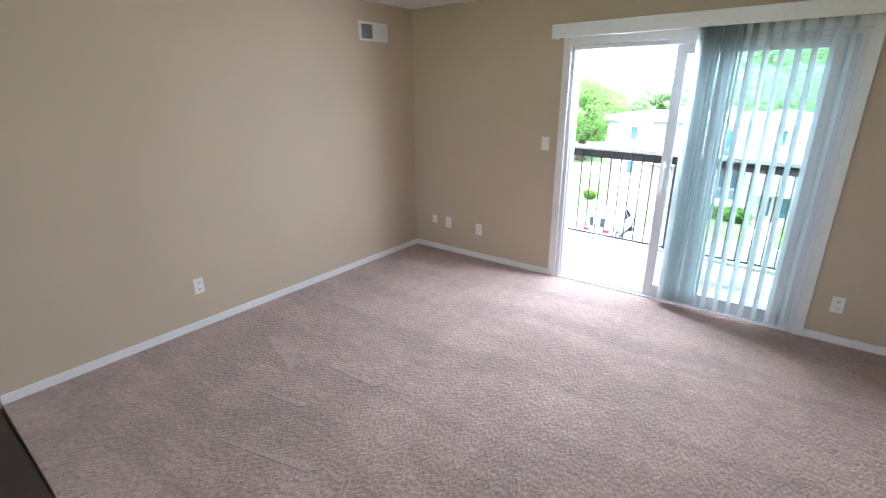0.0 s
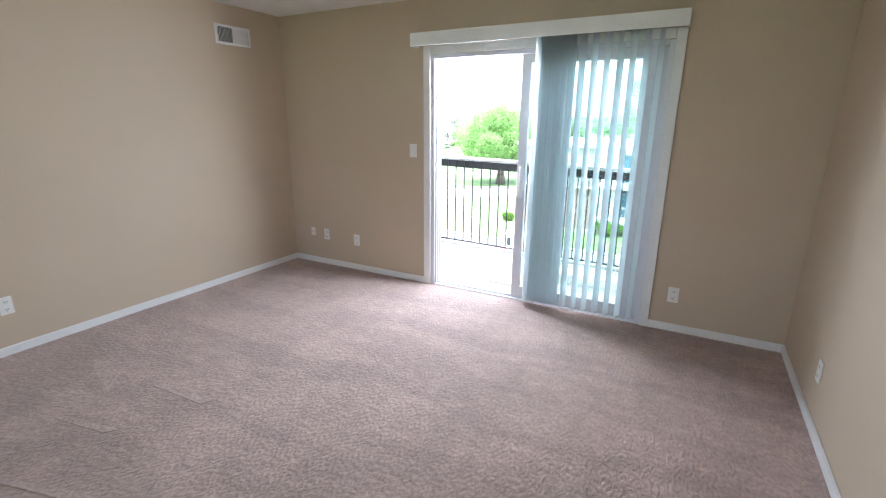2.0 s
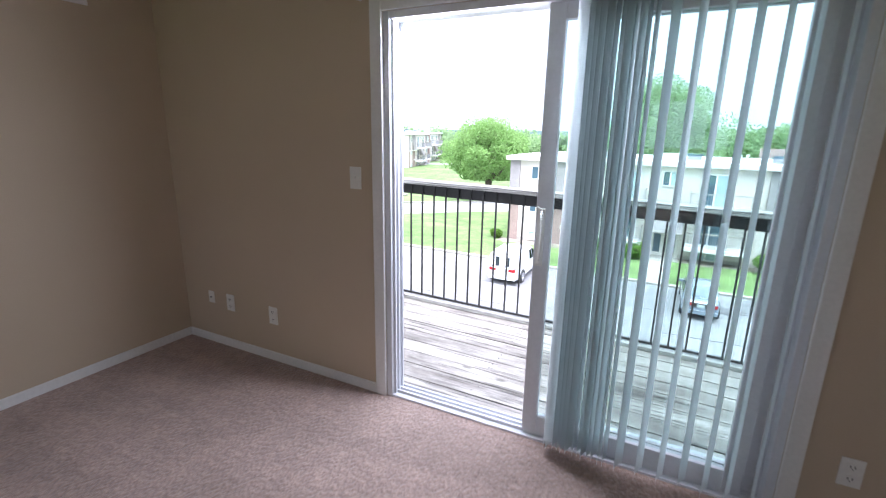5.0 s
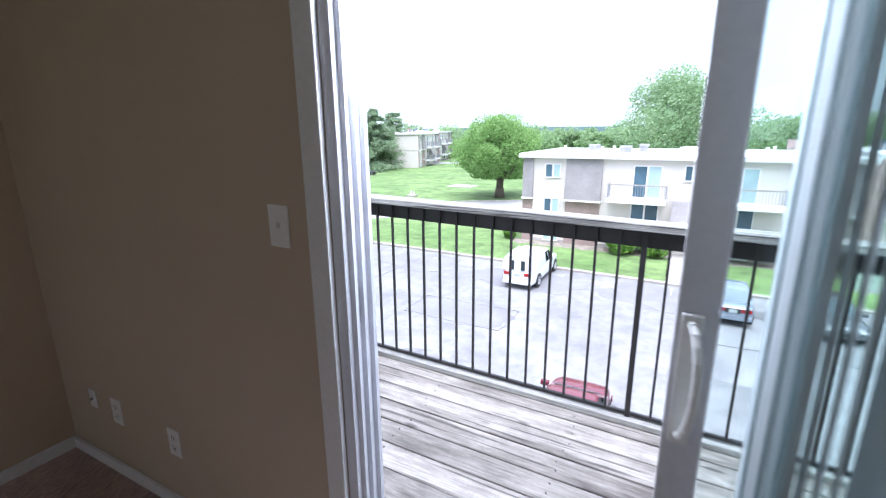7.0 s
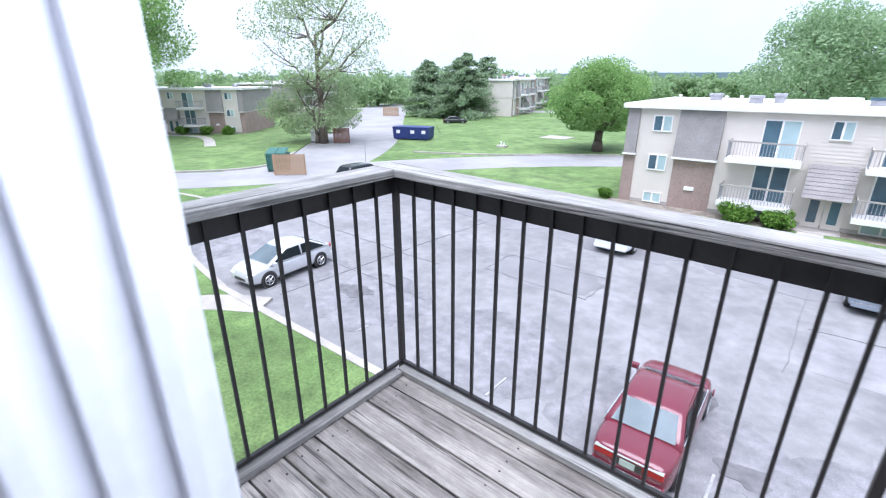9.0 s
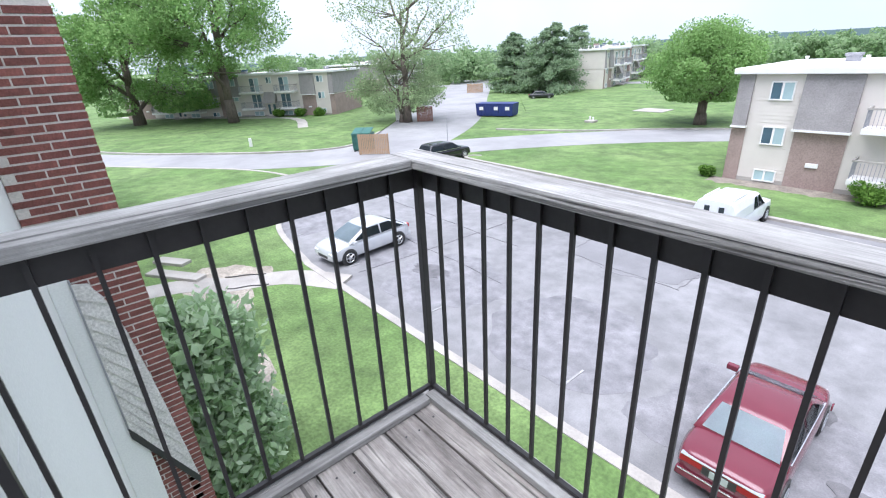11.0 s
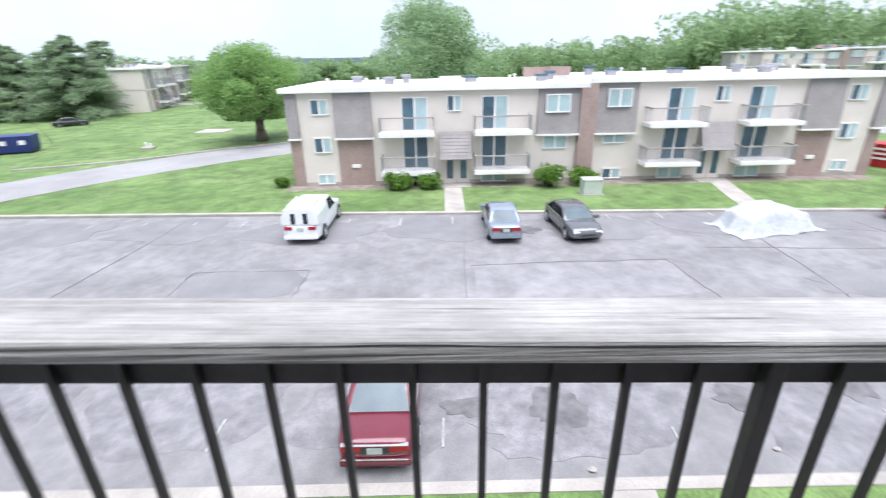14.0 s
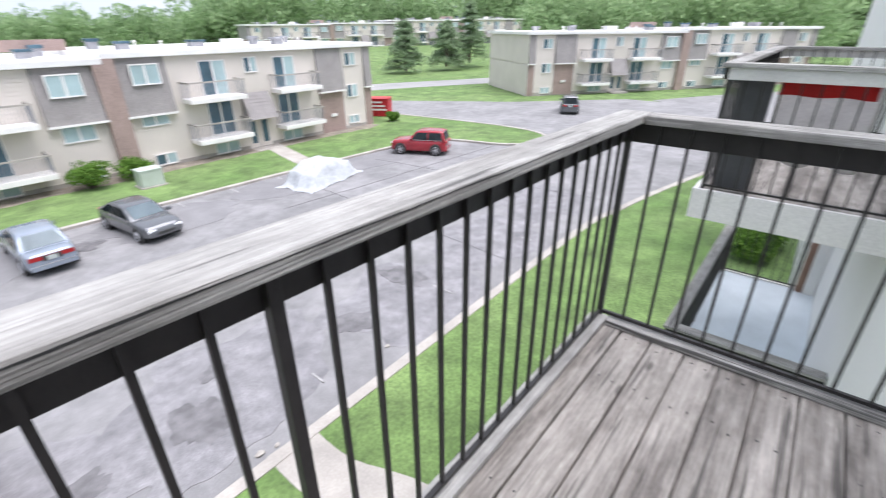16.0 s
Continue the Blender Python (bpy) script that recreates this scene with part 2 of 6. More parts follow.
M_SIDINGN = mat("pale_siding_own", (0.74, 0.74, 0.72), 0.7, var=0.04, scale=0.6, fine=0.03)
M_SHINGLE = mat("grey_mansard_shingle", (0.285, 0.265, 0.26), 0.9, var=0.10, scale=1.2, bump=0.008, bscale=14, fine=0.08)
M_SHINGLEN = mat("pale_grey_shingle", (0.56, 0.54, 0.51), 0.9, var=0.12, scale=2.5, bump=0.006, bscale=40, fine=0.12)
M_BROWN = mat("brown_brick_panel", (0.315, 0.235, 0.21), 0.9, var=0.10, scale=1.0, bump=0.01, bscale=14, fine=0.1)
M_ROOF = mat("white_roof_membrane", (0.72, 0.71, 0.70), 0.8, var=0.10, scale=0.5, fine=0.03)
M_FAREDGE = mat("white_fascia", (0.74, 0.72, 0.70), 0.6, var=0.05, scale=1)
M_WINDARK = mat("dark_window_glass", (0.065, 0.115, 0.15), 0.08, var=0.3, scale=0.7)
M_WINTEAL = mat("curtained_window_glass", (0.36, 0.47, 0.49), 0.12, var=0.15, scale=0.7)
M_METALGREY = mat("grey_sheet_metal", (0.33, 0.33, 0.35), 0.5, 0.4, var=0.15, scale=3)
M_BRICK = mat("red_brick", (0.19, 0.07, 0.058), 0.9, var=0.2, scale=12, bump=0.004, bscale=60, fine=0.12, per_object=0.25)
M_MORTAR = mat("mortar", (0.56, 0.52, 0.48), 0.95, var=0.1, scale=8, bump=0.003)
M_BARK = mat("bark", (0.13, 0.105, 0.085), 0.95, var=0.3, scale=3, bump=0.04, bscale=8, fine=0.15, stretch=(3, 3, 0.5))
L_MAPLE = island_leaf("maple_leaves", (0.21, 0.34, 0.115), (0.355, 0.53, 0.21), 0.6)
L_ASH = island_leaf("ash_leaves", (0.17, 0.31, 0.10), (0.35, 0.50, 0.20), 0.6)
# leaf green with the pale haze of distance mixed into it
L_HAZY = island_leaf("hazy_tree_leaves", (0.24, 0.36, 0.18), (0.42, 0.54, 0.34), 0.6)
L_PALE = island_leaf("pale_leaves", (0.24, 0.32, 0.17), (0.38, 0.46, 0.27), 0.5)
L_PINE = island_leaf("pine_needles", (0.20, 0.29, 0.17), (0.36, 0.45, 0.29), 0.55)
L_BUSH = island_leaf("bush_leaves", (0.075, 0.16, 0.03), (0.17, 0.29, 0.06), 0.25)
L_SHRUB = island_leaf("shrub_leaves", (0.27, 0.40, 0.20), (0.54, 0.64, 0.46), 0.55)
# paler and bluer than the ash leaves: distance haze put into the colour
L_WOOD = island_leaf("hazy_wood_leaves", (0.22, 0.33, 0.16), (0.38, 0.50, 0.28), 0.6)
M_TYRE = mat("tyre_rubber", (0.02, 0.02, 0.02), 0.85)
M_RIM = mat("alloy_rim", (0.5, 0.5, 0.52), 0.3, 0.9)
M_CARGLASS = mat("car_glass", (0.025, 0.035, 0.04), 0.05, var=0.2, scale=1)
# pale base colour stands for the sky reflected in windscreens and rear windows
M_SKYGLASS = mat("rear_glass", (0.24, 0.30, 0.33), 0.1, var=0.15, scale=1)
M_TAIL = mat("tail_lamp_red", (0.32, 0.008, 0.012), 0.45)
M_HEAD = mat("head_lamp", (0.75, 0.76, 0.78), 0.12)
M_PLATE = mat("licence_plate", (0.42, 0.46, 0.44), 0.4)
M_CHROME = mat("chrome_trim", (0.7, 0.7, 0.72), 0.2, 0.9)
M_FENCE = mat("cedar_fence", (0.36, 0.24, 0.15), 0.85, var=0.15, scale=3, fine=0.1, stretch=(4, 4, 0.4))
M_FENCED = mat("dark_fence", (0.20, 0.10, 0.075), 0.85, var=0.15, scale=3, fine=0.1, stretch=(4, 4, 0.4))
M_DUMPG = mat("green_dumpster_paint", (0.035, 0.12, 0.10), 0.5, var=0.2, scale=3)
M_DUMPB = mat("blue_dumpster_paint", (0.02, 0.035, 0.16), 0.5, var=0.2, scale=2)
M_REDBOX = mat("red_dumpster_paint", (0.45, 0.02, 0.03), 0.5, var=0.15, scale=2)
M_TARP = mat("white_tarp", (0.41, 0.43, 0.45), 0.55, var=0.08, scale=1.5, bump=0.03, bscale=6)


def paint(name, col, rough=0.22, metal=0.0):
    m = mat(name, col, rough, metal, var=0.05, scale=2, fine=0.02)
    m.node_tree.nodes["Principled BSDF"].inputs["Coat Weight"].default_value = 0.6
    return m


# ---- building blocks ----
def box(bm, x0, x1, y0, y1, z0, z1, bevel=0.0):
    r = bmesh.ops.create_cube(bm, size=1.0)
    bmesh.ops.scale(bm, vec=(x1 - x0, y1 - y0, z1 - z0), verts=r["verts"])
    bmesh.ops.translate(bm, vec=((x0 + x1) / 2, (y0 + y1) / 2, (z0 + z1) / 2), verts=r["verts"])
    if bevel:
        es = list({e for v in r["verts"] for e in v.link_edges})
        bmesh.ops.bevel(bm, geom=es, offset=bevel, segments=2, affect="EDGES", profile=0.6)
    return r["verts"]


def tube(bm, p0, p1, r0, r1=None, seg=8, caps=True):
    p0, p1 = Vector(p0), Vector(p1)
    r1 = r0 if r1 is None else r1
    d = p1 - p0
    r = bmesh.ops.create_cone(bm, cap_ends=caps, segments=seg, radius1=r0, radius2=r1, depth=d.length)
    m = Matrix.Translation((p0 + p1) / 2) @ d.to_track_quat("Z", "Y").to_matrix().to_4x4()
    bmesh.ops.transform(bm, matrix=m, verts=r["verts"])
    return r["verts"]


def bmbox(*a, bevel=0.0):
    bm = bmesh.new()
    box(bm, *a, bevel=bevel)
    return bm


def mesh_of(name, bm, material, smooth=False):
    me = bpy.data.meshes.new(name)
    bm.normal_update()
    bm.to_mesh(me)
    bm.free()
    me.materials.append(material)
    if smooth:
        for p in me.polygons:
            p.use_smooth = True
    return me


def part(name, bm, material, parent, label="", smooth=False):
    ob = new(name, mesh_of(name, bm, material, smooth))
    ob.parent = parent
    return tagged(ob, label)


def solid(name, bm, material, label="", category="", kind="", group="", smooth=False):
    return tagged(new(name, mesh_of(name, bm, material, smooth)), label, category, group, kind)


GROUPS = {"round_bush": "round bushes by the buildings", "wall_outlet": "wall outlets of the room", "conifer": "conifers", "tree": "trees of the grounds",
          "dumpster": "dumpsters", "wooden_fence": "bin screens", "balcony_railing": "balcony railings", "apartment_building": "apartment buildings",
          "asphalt_crack": "cracks in the lot", "bay_line": "bay lines of the lot", "oil_stain": "oil stains on the lot"}


def root(name, label, category, at=(0, 0, 0), turn=0, group="", kind=""):
    group = group or GROUPS.get(name, "")
    ob = new(name)
    ob.empty_display_size = 0.2
    ob.matrix_basis = pose(*at, 0, 0, turn)
    return tagged(ob, label, category, group, kind)


def poly_bm(pts, z0, z1):
    """A flat plate over an outline, from z0 up to z1."""
    bm = bmesh.new()
    top = [bm.verts.new((x, y, z1)) for x, y in pts]
    bot = [bm.verts.new((x, y, z0)) for x, y in pts]
    bm.faces.new(top)
    n = len(pts)
    for i in range(n):
        bm.faces.new((bot[i], bot[(i + 1) % n], top[(i + 1) % n], top[i]))
    bmesh.ops.recalc_face_normals(bm, faces=bm.faces)
    bmesh.ops.triangulate(bm, faces=[f for f in bm.faces if len(f.verts) > 4])
    return bm


def smooth_line(pts, n=8):
    out = []
    for i in range(len(pts) - 1):
        p0, p1, p2, p3 = (Vector(pts[max(0, min(len(pts) - 1, i + k))]) for k in (-1, 0, 1, 2))
        for k in range(n):
            t = k / n
            out.append(0.5 * ((2 * p1) + (p2 - p0) * t + (2 * p0 - 5 * p1 + 4 * p2 - p3) * t * t + (3 * p1 - p0 - 3 * p2 + p3) * t ** 3))
    out.append(Vector(pts[-1]))
    return out


def band_bm(pts, width, z0, z1):
    """A strip of even width along a line, such as a road or a kerb."""
    bm = bmesh.new()
    P = [Vector((p[0], p[1], 0)) for p in pts]
    rows = []
    for i, p in enumerate(P):
        d = (P[min(i + 1, len(P) - 1)] - P[max(i - 1, 0)]).normalized()
        n = Vector((-d.y, d.x, 0)) * width / 2
        rows.append([bm.verts.new((*(p + s * n).xy, z)) for s, z in ((1, z0), (1, z1), (-1, z1), (-1, z0))])
    for a, b in zip(rows, rows[1:]):
        for k in range(3):
            bm.faces.new((a[k], b[k], b[k + 1], a[k + 1]))
    bm.faces.new(rows[0])
    bm.faces.new(rows[-1][::-1])
    bmesh.ops.recalc_face_normals(bm, faces=bm.faces)
    return bm


# ---- the room ----
RW, RB, CH = 4.45, -8.5, 2.44
DX0, DX1, DZ = 1.71, 3.54, 2.01
T = 0.13

bm = bmesh.new()
box(bm, -T, DX0, 0, T, -0.3, CH + 0.3)
box(bm, DX1, RW + T, 0, T, -0.3, CH + 0.3)
box(bm, DX0, DX1, 0, T, DZ, CH + 0.3)
box(bm, DX0, DX1, 0, T, -0.3, -0.04)
solid("wall_north", bm, M_WALL, "tan painted wall with the balcony door", "wall", "structure")
solid("wall_west", bmbox(-T, 0, RB, 0, -0.3, CH + 0.3), M_WALL, "tan painted side wall", "wall", "structure")
solid("wall_east", bmbox(RW, RW + T, RB, 0, -0.3, CH + 0.3), M_WALL, "tan painted side wall", "wall", "structure")
# unseen opening, made up to hold the fill lamp behind the walk
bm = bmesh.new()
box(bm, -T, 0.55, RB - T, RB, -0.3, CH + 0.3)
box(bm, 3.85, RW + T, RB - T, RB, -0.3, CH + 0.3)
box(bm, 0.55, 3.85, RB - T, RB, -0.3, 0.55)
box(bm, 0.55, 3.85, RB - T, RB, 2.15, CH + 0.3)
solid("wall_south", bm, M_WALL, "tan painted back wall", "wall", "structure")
solid("ceiling", bmbox(0, RW, RB, 0, CH, CH + 0.15), M_CEIL, "white textured ceiling", "ceiling", "structure")
bm = poly_bm([(0, 0), (RW, 0), (RW, RB), (1.6, RB), (1.6, -3.67), (0, -3.65)], -0.04, 0.0)
solid("floor", bm, M_CARPET, "mauve beige cut pile carpet", "carpet", "structure")
solid("floor_entry", bmbox(0, 1.6, RB, -3.67, -0.05, -0.012), M_VINYLFLOOR, "dark brown smooth floor of the entry", "floor", "structure")


for pts in ([(0.55, -2.31), (0.66, -2.22), (1.00, -2.34), (1.03, -2.47)], [(1.18, -2.29), (1.21, -2.25), (1.60, -2.22), (1.58, -2.27)], [(1.04, -2.71), (1.08, -2.67), (1.42, -2.60), (1.38, -2.65)],
            [(1.30, -3.05), (1.34, -3.01), (1.85, -2.86), (1.80, -2.92)]):
    solid("carpet_mark", poly_bm(pts, -0.01, 0.004), M_CARPETPALE, "paler brushed mark in the carpet pile", "carpet mark", "structure")


def baseboard(name, x0, x1, y0, y1):
    bm = bmbox(x0, x1, y0, y1, 0, 0.058)
    es = [e for e in bm.edges if all(v.co.z > 0.04 for v in e.verts)]
    bmesh.ops.bevel(bm, geom=es, offset=0.005, segments=2, affect="EDGES")
    solid(name, bm, M_WHITE, "white painted baseboard", "baseboard", "structure")


baseboard("baseboard_west", 0.0, 0.013, -3.65, -0.013)
baseboard("baseboard_north", 0.0, 1.645, -0.013, 0.0)
baseboard("baseboard_north_2", 3.602, RW, -0.013, 0.0)
baseboard("baseboard_east", RW - 0.013, RW, RB, -0.013)

bm = bmesh.new()
box(bm, 1.645, DX0, -0.018, 0.0, 0, 2.075, 0.004)
box(bm, DX1, 3.602, -0.018, 0.0, 0, 2.075, 0.004)
box(bm, DX0, DX1, -0.018, 0.0, DZ, 2.075, 0.004)
solid("trim", bm, M_WHITE, "white painted casing round the balcony door", "trim", "structure")

# sliding door
door = root("door_1", "white vinyl sliding balcony door standing open", "sliding door", (DX0, 0, 0), kind="structure")
DW = DX1 - DX0
bm = bmesh.new()
box(bm, 0, 0.035, 0.0, 0.124, -0.03, DZ, 0.004)
box(bm, DW - 0.035, DW, 0.0, 0.124, -0.03, DZ, 0.004)
box(bm, 0.035, DW - 0.035, 0.0, 0.124, DZ - 0.035, DZ, 0.004)
for y in (0.018, 0.052, 0.088):
    box(bm, 0.035, 0.05, y, y + 0.012, 0.0, DZ - 0.035)
part("frame", bm, M_VINYL, door)
bm = bmesh.new()
box(bm, 0.035, DW - 0.035, 0.0, 0.135, -0.04, 0.012, 0.003)
for y in (0.03, 0.065, 0.1):
    box(bm, 0.035, DW - 0.035, y, y + 0.01, 0.012, 0.03)
part("sill_track", bm, M_VINYL, door, "white sill with raised tracks")


def sash(name, x0, x1, y0, label):
    bm = bmesh.new()
    y1, z0, z1, s = y0 + 0.04, 0.03, DZ - 0.03, 0.07
    box(bm, x0, x0 + s, y0, y1, z0, z1, 0.004)
    box(bm, x1 - s, x1, y0, y1, z0, z1, 0.004)
    box(bm, x0 + s, x1 - s, y0, y1, z0, z0 + 0.09, 0.004)
    box(bm, x0 + s, x1 - s, y0, y1, z1 - 0.07, z1, 0.004)
    ob = part(name, bm, M_VINYL, door, label)
    g = part("pane", bmbox(x0 + s - 0.01, x1 - s + 0.01, y0 + 0.017, y0 + 0.023, z0 + 0.08, z1 - 0.06), M_GLASS, ob, "green tinted glass")
    g.visible_shadow = False
    return ob


sl = sash("sliding_panel", 0.788, 1.728, 0.022, "sliding panel pushed open")
sash("fixed_panel", 0.935, DW - 0.035, 0.070, "fixed panel")
bm = bmesh.new()
hx = 0.828
prev = None
for k in range(13):
    a = math.pi * k / 12
    p = Vector((hx - 0.015 + 0.02 * math.sin(a), 0.022 - 0.045 * math.sin(a), 1.017 + 0.115 * math.cos(a)))
    if prev is not None:
        tube(bm, prev, p, 0.009, seg=8)
    prev = p
box(bm, hx - 0.03, hx + 0.005, 0.014, 0.024, 0.885, 1.15, 0.004)
part("handle", bm, M_PLASTIC, sl, "white curved pull handle")
bm = bmbox(0.034, 0.0375, 0.030, 0.048, 0.97, 1.07, bevel=0.001)
part("strike_plate", bm, M_METALGREY, door, "metal strike plate")
bm = bmesh.new()
for z in (0.985, 1.055):
    tube(bm, (0.036, 0.039, z), (0.040, 0.039, z), 0.005, seg=10)
part("screw", bm, M_METALGREY, door, "steel screws")

# vertical blinds
blind = root("vertical_blind", "teal white vertical blind drawn half across the glass", "blind", (0, 0, 0))
bm = bmesh.new()
box(bm, 1.58, 3.61, -0.118, -0.104, 2.065, 2.165, 0.003)
box(bm, 1.58, 1.594, -0.104, -0.0, 2.065, 2.165)
box(bm, 3.596, 3.61, -0.104, -0.0, 2.065, 2.165)
box(bm, 1.594, 3.596, -0.104, -0.0, 2.150, 2.162)
part("valance", bm, M_WHITE, blind, "white valance board")
part("head_rail", bmbox(1.62, 3.58, -0.075, -0.035, 2.10, 2.135, bevel=0.003), M_WHITE, blind)


def vane_mesh(w=0.089, h=2.055):
    bm = bmesh.new()
    n = 6
    rows = []
    for i in range(n + 1):
        u = (i / n - 0.5)
        y = 0.008 * (1 - (2 * u) ** 2)
        rows.append((bm.verts.new((u * w, y, 0)), bm.verts.new((u * w, y, h))))
    for a, b in zip(rows, rows[1:]):
        bm.faces.new((a[0], b[0], b[1], a[1]))
    bmesh.ops.solidify(bm, geom=bm.faces[:], thickness=0.0012)
    return mesh_of("vane", bm, M_VANE)


VANE = vane_mesh()
xs = [2.64 + 0.0222 * i for i in range(13)] + [2.965 + 0.083 * i for i in range(7)]
for i, x in enumerate(xs):
    v = new("vane", VANE)
    v.parent = blind
    tight = i < 13
    a = random.uniform(64, 92) if tight else 70 + random.uniform(-4, 4)
    v.matrix_basis = pose(x, -0.055 + random.uniform(-0.008, 0.008), 0.045, 0, random.uniform(-0.25, 0.25), a)


# outlets, switch, vent
def wall_plate(name, label, m, w=0.072, h=0.116, kind="duplex"):
    ob = root(name, label, "wall plate")
    ob.matrix_basis = m
    bm = bmbox(-w / 2, w / 2, -0.006, 0, -h / 2, h / 2, bevel=0.0025)
    part("cover", bm, M_PLASTIC, ob)
    if kind == "duplex":
        for z in (-0.025, 0.025):
            s = part("socket", bmbox(-0.017, 0.017, -0.008, -0.006, z - 0.014, z + 0.014, bevel=0.001), M_PLASTIC, ob)
            bm = bmesh.new()
            box(bm, -0.008, -0.005, -0.0086, -0.008, z - 0.003, z + 0.007)
            box(bm, 0.005, 0.008, -0.0086, -0.008, z - 0.003, z + 0.007)
            box(bm, -0.002, 0.002, -0.0086, -0.008, z - 0.010, z - 0.006)
            part("slot", bm, M_SLOT, s, "dark slots")
    elif kind == "switch":
        part("toggle", bmbox(-0.005, 0.005, -0.018, -0.006, -0.004, 0.012, bevel=0.001), M_PLASTIC, ob)
    else:
        bm = bmesh.new()
        tube(bm, (0, -0.014, 0), (0, -0.006, 0), 0.006, seg=10)
        part("jack", bm, M_METALGREY, ob, "metal coaxial jack")
    return ob


wall_plate("cable_plate", "small white cable jack plate above the baseboard", pose(0.268, 0, 0.335), 0.055, 0.085, "jack")
wall_plate("wall_outlet", "white duplex outlet above the baseboard", pose(0.455, 0, 0.325))
wall_plate("wall_outlet", "white duplex outlet above the baseboard", pose(0.848, 0, 0.31))
wall_plate("wall_outlet", "white duplex outlet beside the balcony door", pose(3.745, 0, 0.28))
wall_plate("wall_outlet", "white duplex outlet on the plain side wall", pose(0, -2.48, 0.325, 0, 0, 90))
wall_plate("wall_outlet", "white duplex outlet on the narrow side wall", pose(RW, -0.84, 0.29, 0, 0, -90))
wall_plate("light_switch", "white light switch plate beside the door casing", pose(1.53, 0, 1.225), kind="switch")

vent = root("air_vent", "white metal air register high on the wall", "vent", (0, -0.55, 2.19), 90)
bm = bmesh.new()
for a in ((-0.18, -0.155, -0.08, 0.08), (0.155, 0.18, -0.08, 0.08), (-0.155, 0.155, 0.06, 0.08), (-0.155, 0.155, -0.08, -0.06)):
    box(bm, a[0], a[1], -0.012, 0, a[2], a[3], 0.003)
box(bm, -0.006, 0.006, -0.010, 0, -0.06, 0.06)
part("frame", bm, M_WHITE, vent)
part("backing", bmbox(-0.155, 0.155, -0.002, -0.0005, -0.06, 0.06), M_VENTDARK, vent, "dark duct opening")
for side, ang in ((-1, 40), (1, -40)):
    for i in range(11):
        x = side * (0.016 + 0.013 * i)
        bm = bmbox(-0.0055, 0.0055, -0.0008, 0.0008, -0.06, 0.06)
        s = part("slat", bm, M_WHITE, vent)
        s.matrix_basis = pose(x, -0.006, 0, 0, 0, ang)

# ---- the balcony ----
BX0, BX1, BY, DK = 0.522, 4.16, 1.505, -0.05
deck = root("balcony_deck", "weathered grey plank balcony deck", "deck", (0, 0, DK), kind="structure")
bm = bmesh.new()
box(bm, BX0 - 0.04, BX1 + 0.04, BY + 0.02, BY + 0.06, -0.24, -0.002, 0.004)
box(bm, BX0 - 0.06, BX0 - 0.02, T + 0.01, BY + 0.02, -0.24, -0.002, 0.004)
box(bm, BX1 + 0.02, BX1 + 0.06, T + 0.01, BY + 0.02, -0.24, -0.002, 0.004)
part("rim_board", bm, M_CAPWOOD, deck, "grey rim boards")
bm = bmesh.new()
for x in np.linspace(BX0 + 0.1, BX1 - 0.1, 8):
    box(bm, x - 0.02, x + 0.02, T + 0.01, BY, -0.22, -0.042)
part("joist", bm, M_CAPWOOD, deck)
n_pl, y0 = 9, T + 0.012
pw = (BY + 0.015 - y0) / n_pl
for i in range(n_pl):
    bm = bmbox(BX0 - 0.015, BX1 + 0.015, 0, pw - 0.009, -0.038, 0, bevel=0.005)
    box(bm, BX0 - 0.015, BX1 + 0.015, pw - 0.010, pw + 0.002, -0.038, -0.028)
    for v in bm.verts:
        v.co.z += 0.002 * math.sin(v.co.x * 3 + i)
    p = part("plank", bm, M_DECK, deck)
    p.location = (0, y0 + i * pw, random.uniform(-0.002, 0.002))
bm = bmesh.new()
for i in range(n_pl):
    for x in (BX0 + 0.12, 1.3, 2.1, 2.95, 3.7, BX1 - 0.1):
        for dy in (0.3, 0.7):
            xx = x + random.uniform(-0.02, 0.02)
            tube(bm, (xx, y0 + (i + dy) * pw, -0.001), (xx, y0 + (i + dy) * pw, 0.002), 0.005, seg=6)
part("nail_head", bm, M_SLOT, deck, "dark nail heads")
part("nailer_strip", bmbox(BX0 + 0.012, BX1 - 0.012, BY - 0.05, BY + 0.012, 0.004, 0.036, bevel=0.005), M_CAPWOOD, deck, "pale grey strip along the deck edge")
for x0, x1 in ((BX0 - 0.012, BX0 + 0.05), (BX1 - 0.05, BX1 + 0.012)):
    part("nailer_strip", bmbox(x0, x1, T + 0.02, BY - 0.053, 0.004, 0.034, bevel=0.005), M_CAPWOODY, deck, "pale grey strip along the deck edge")


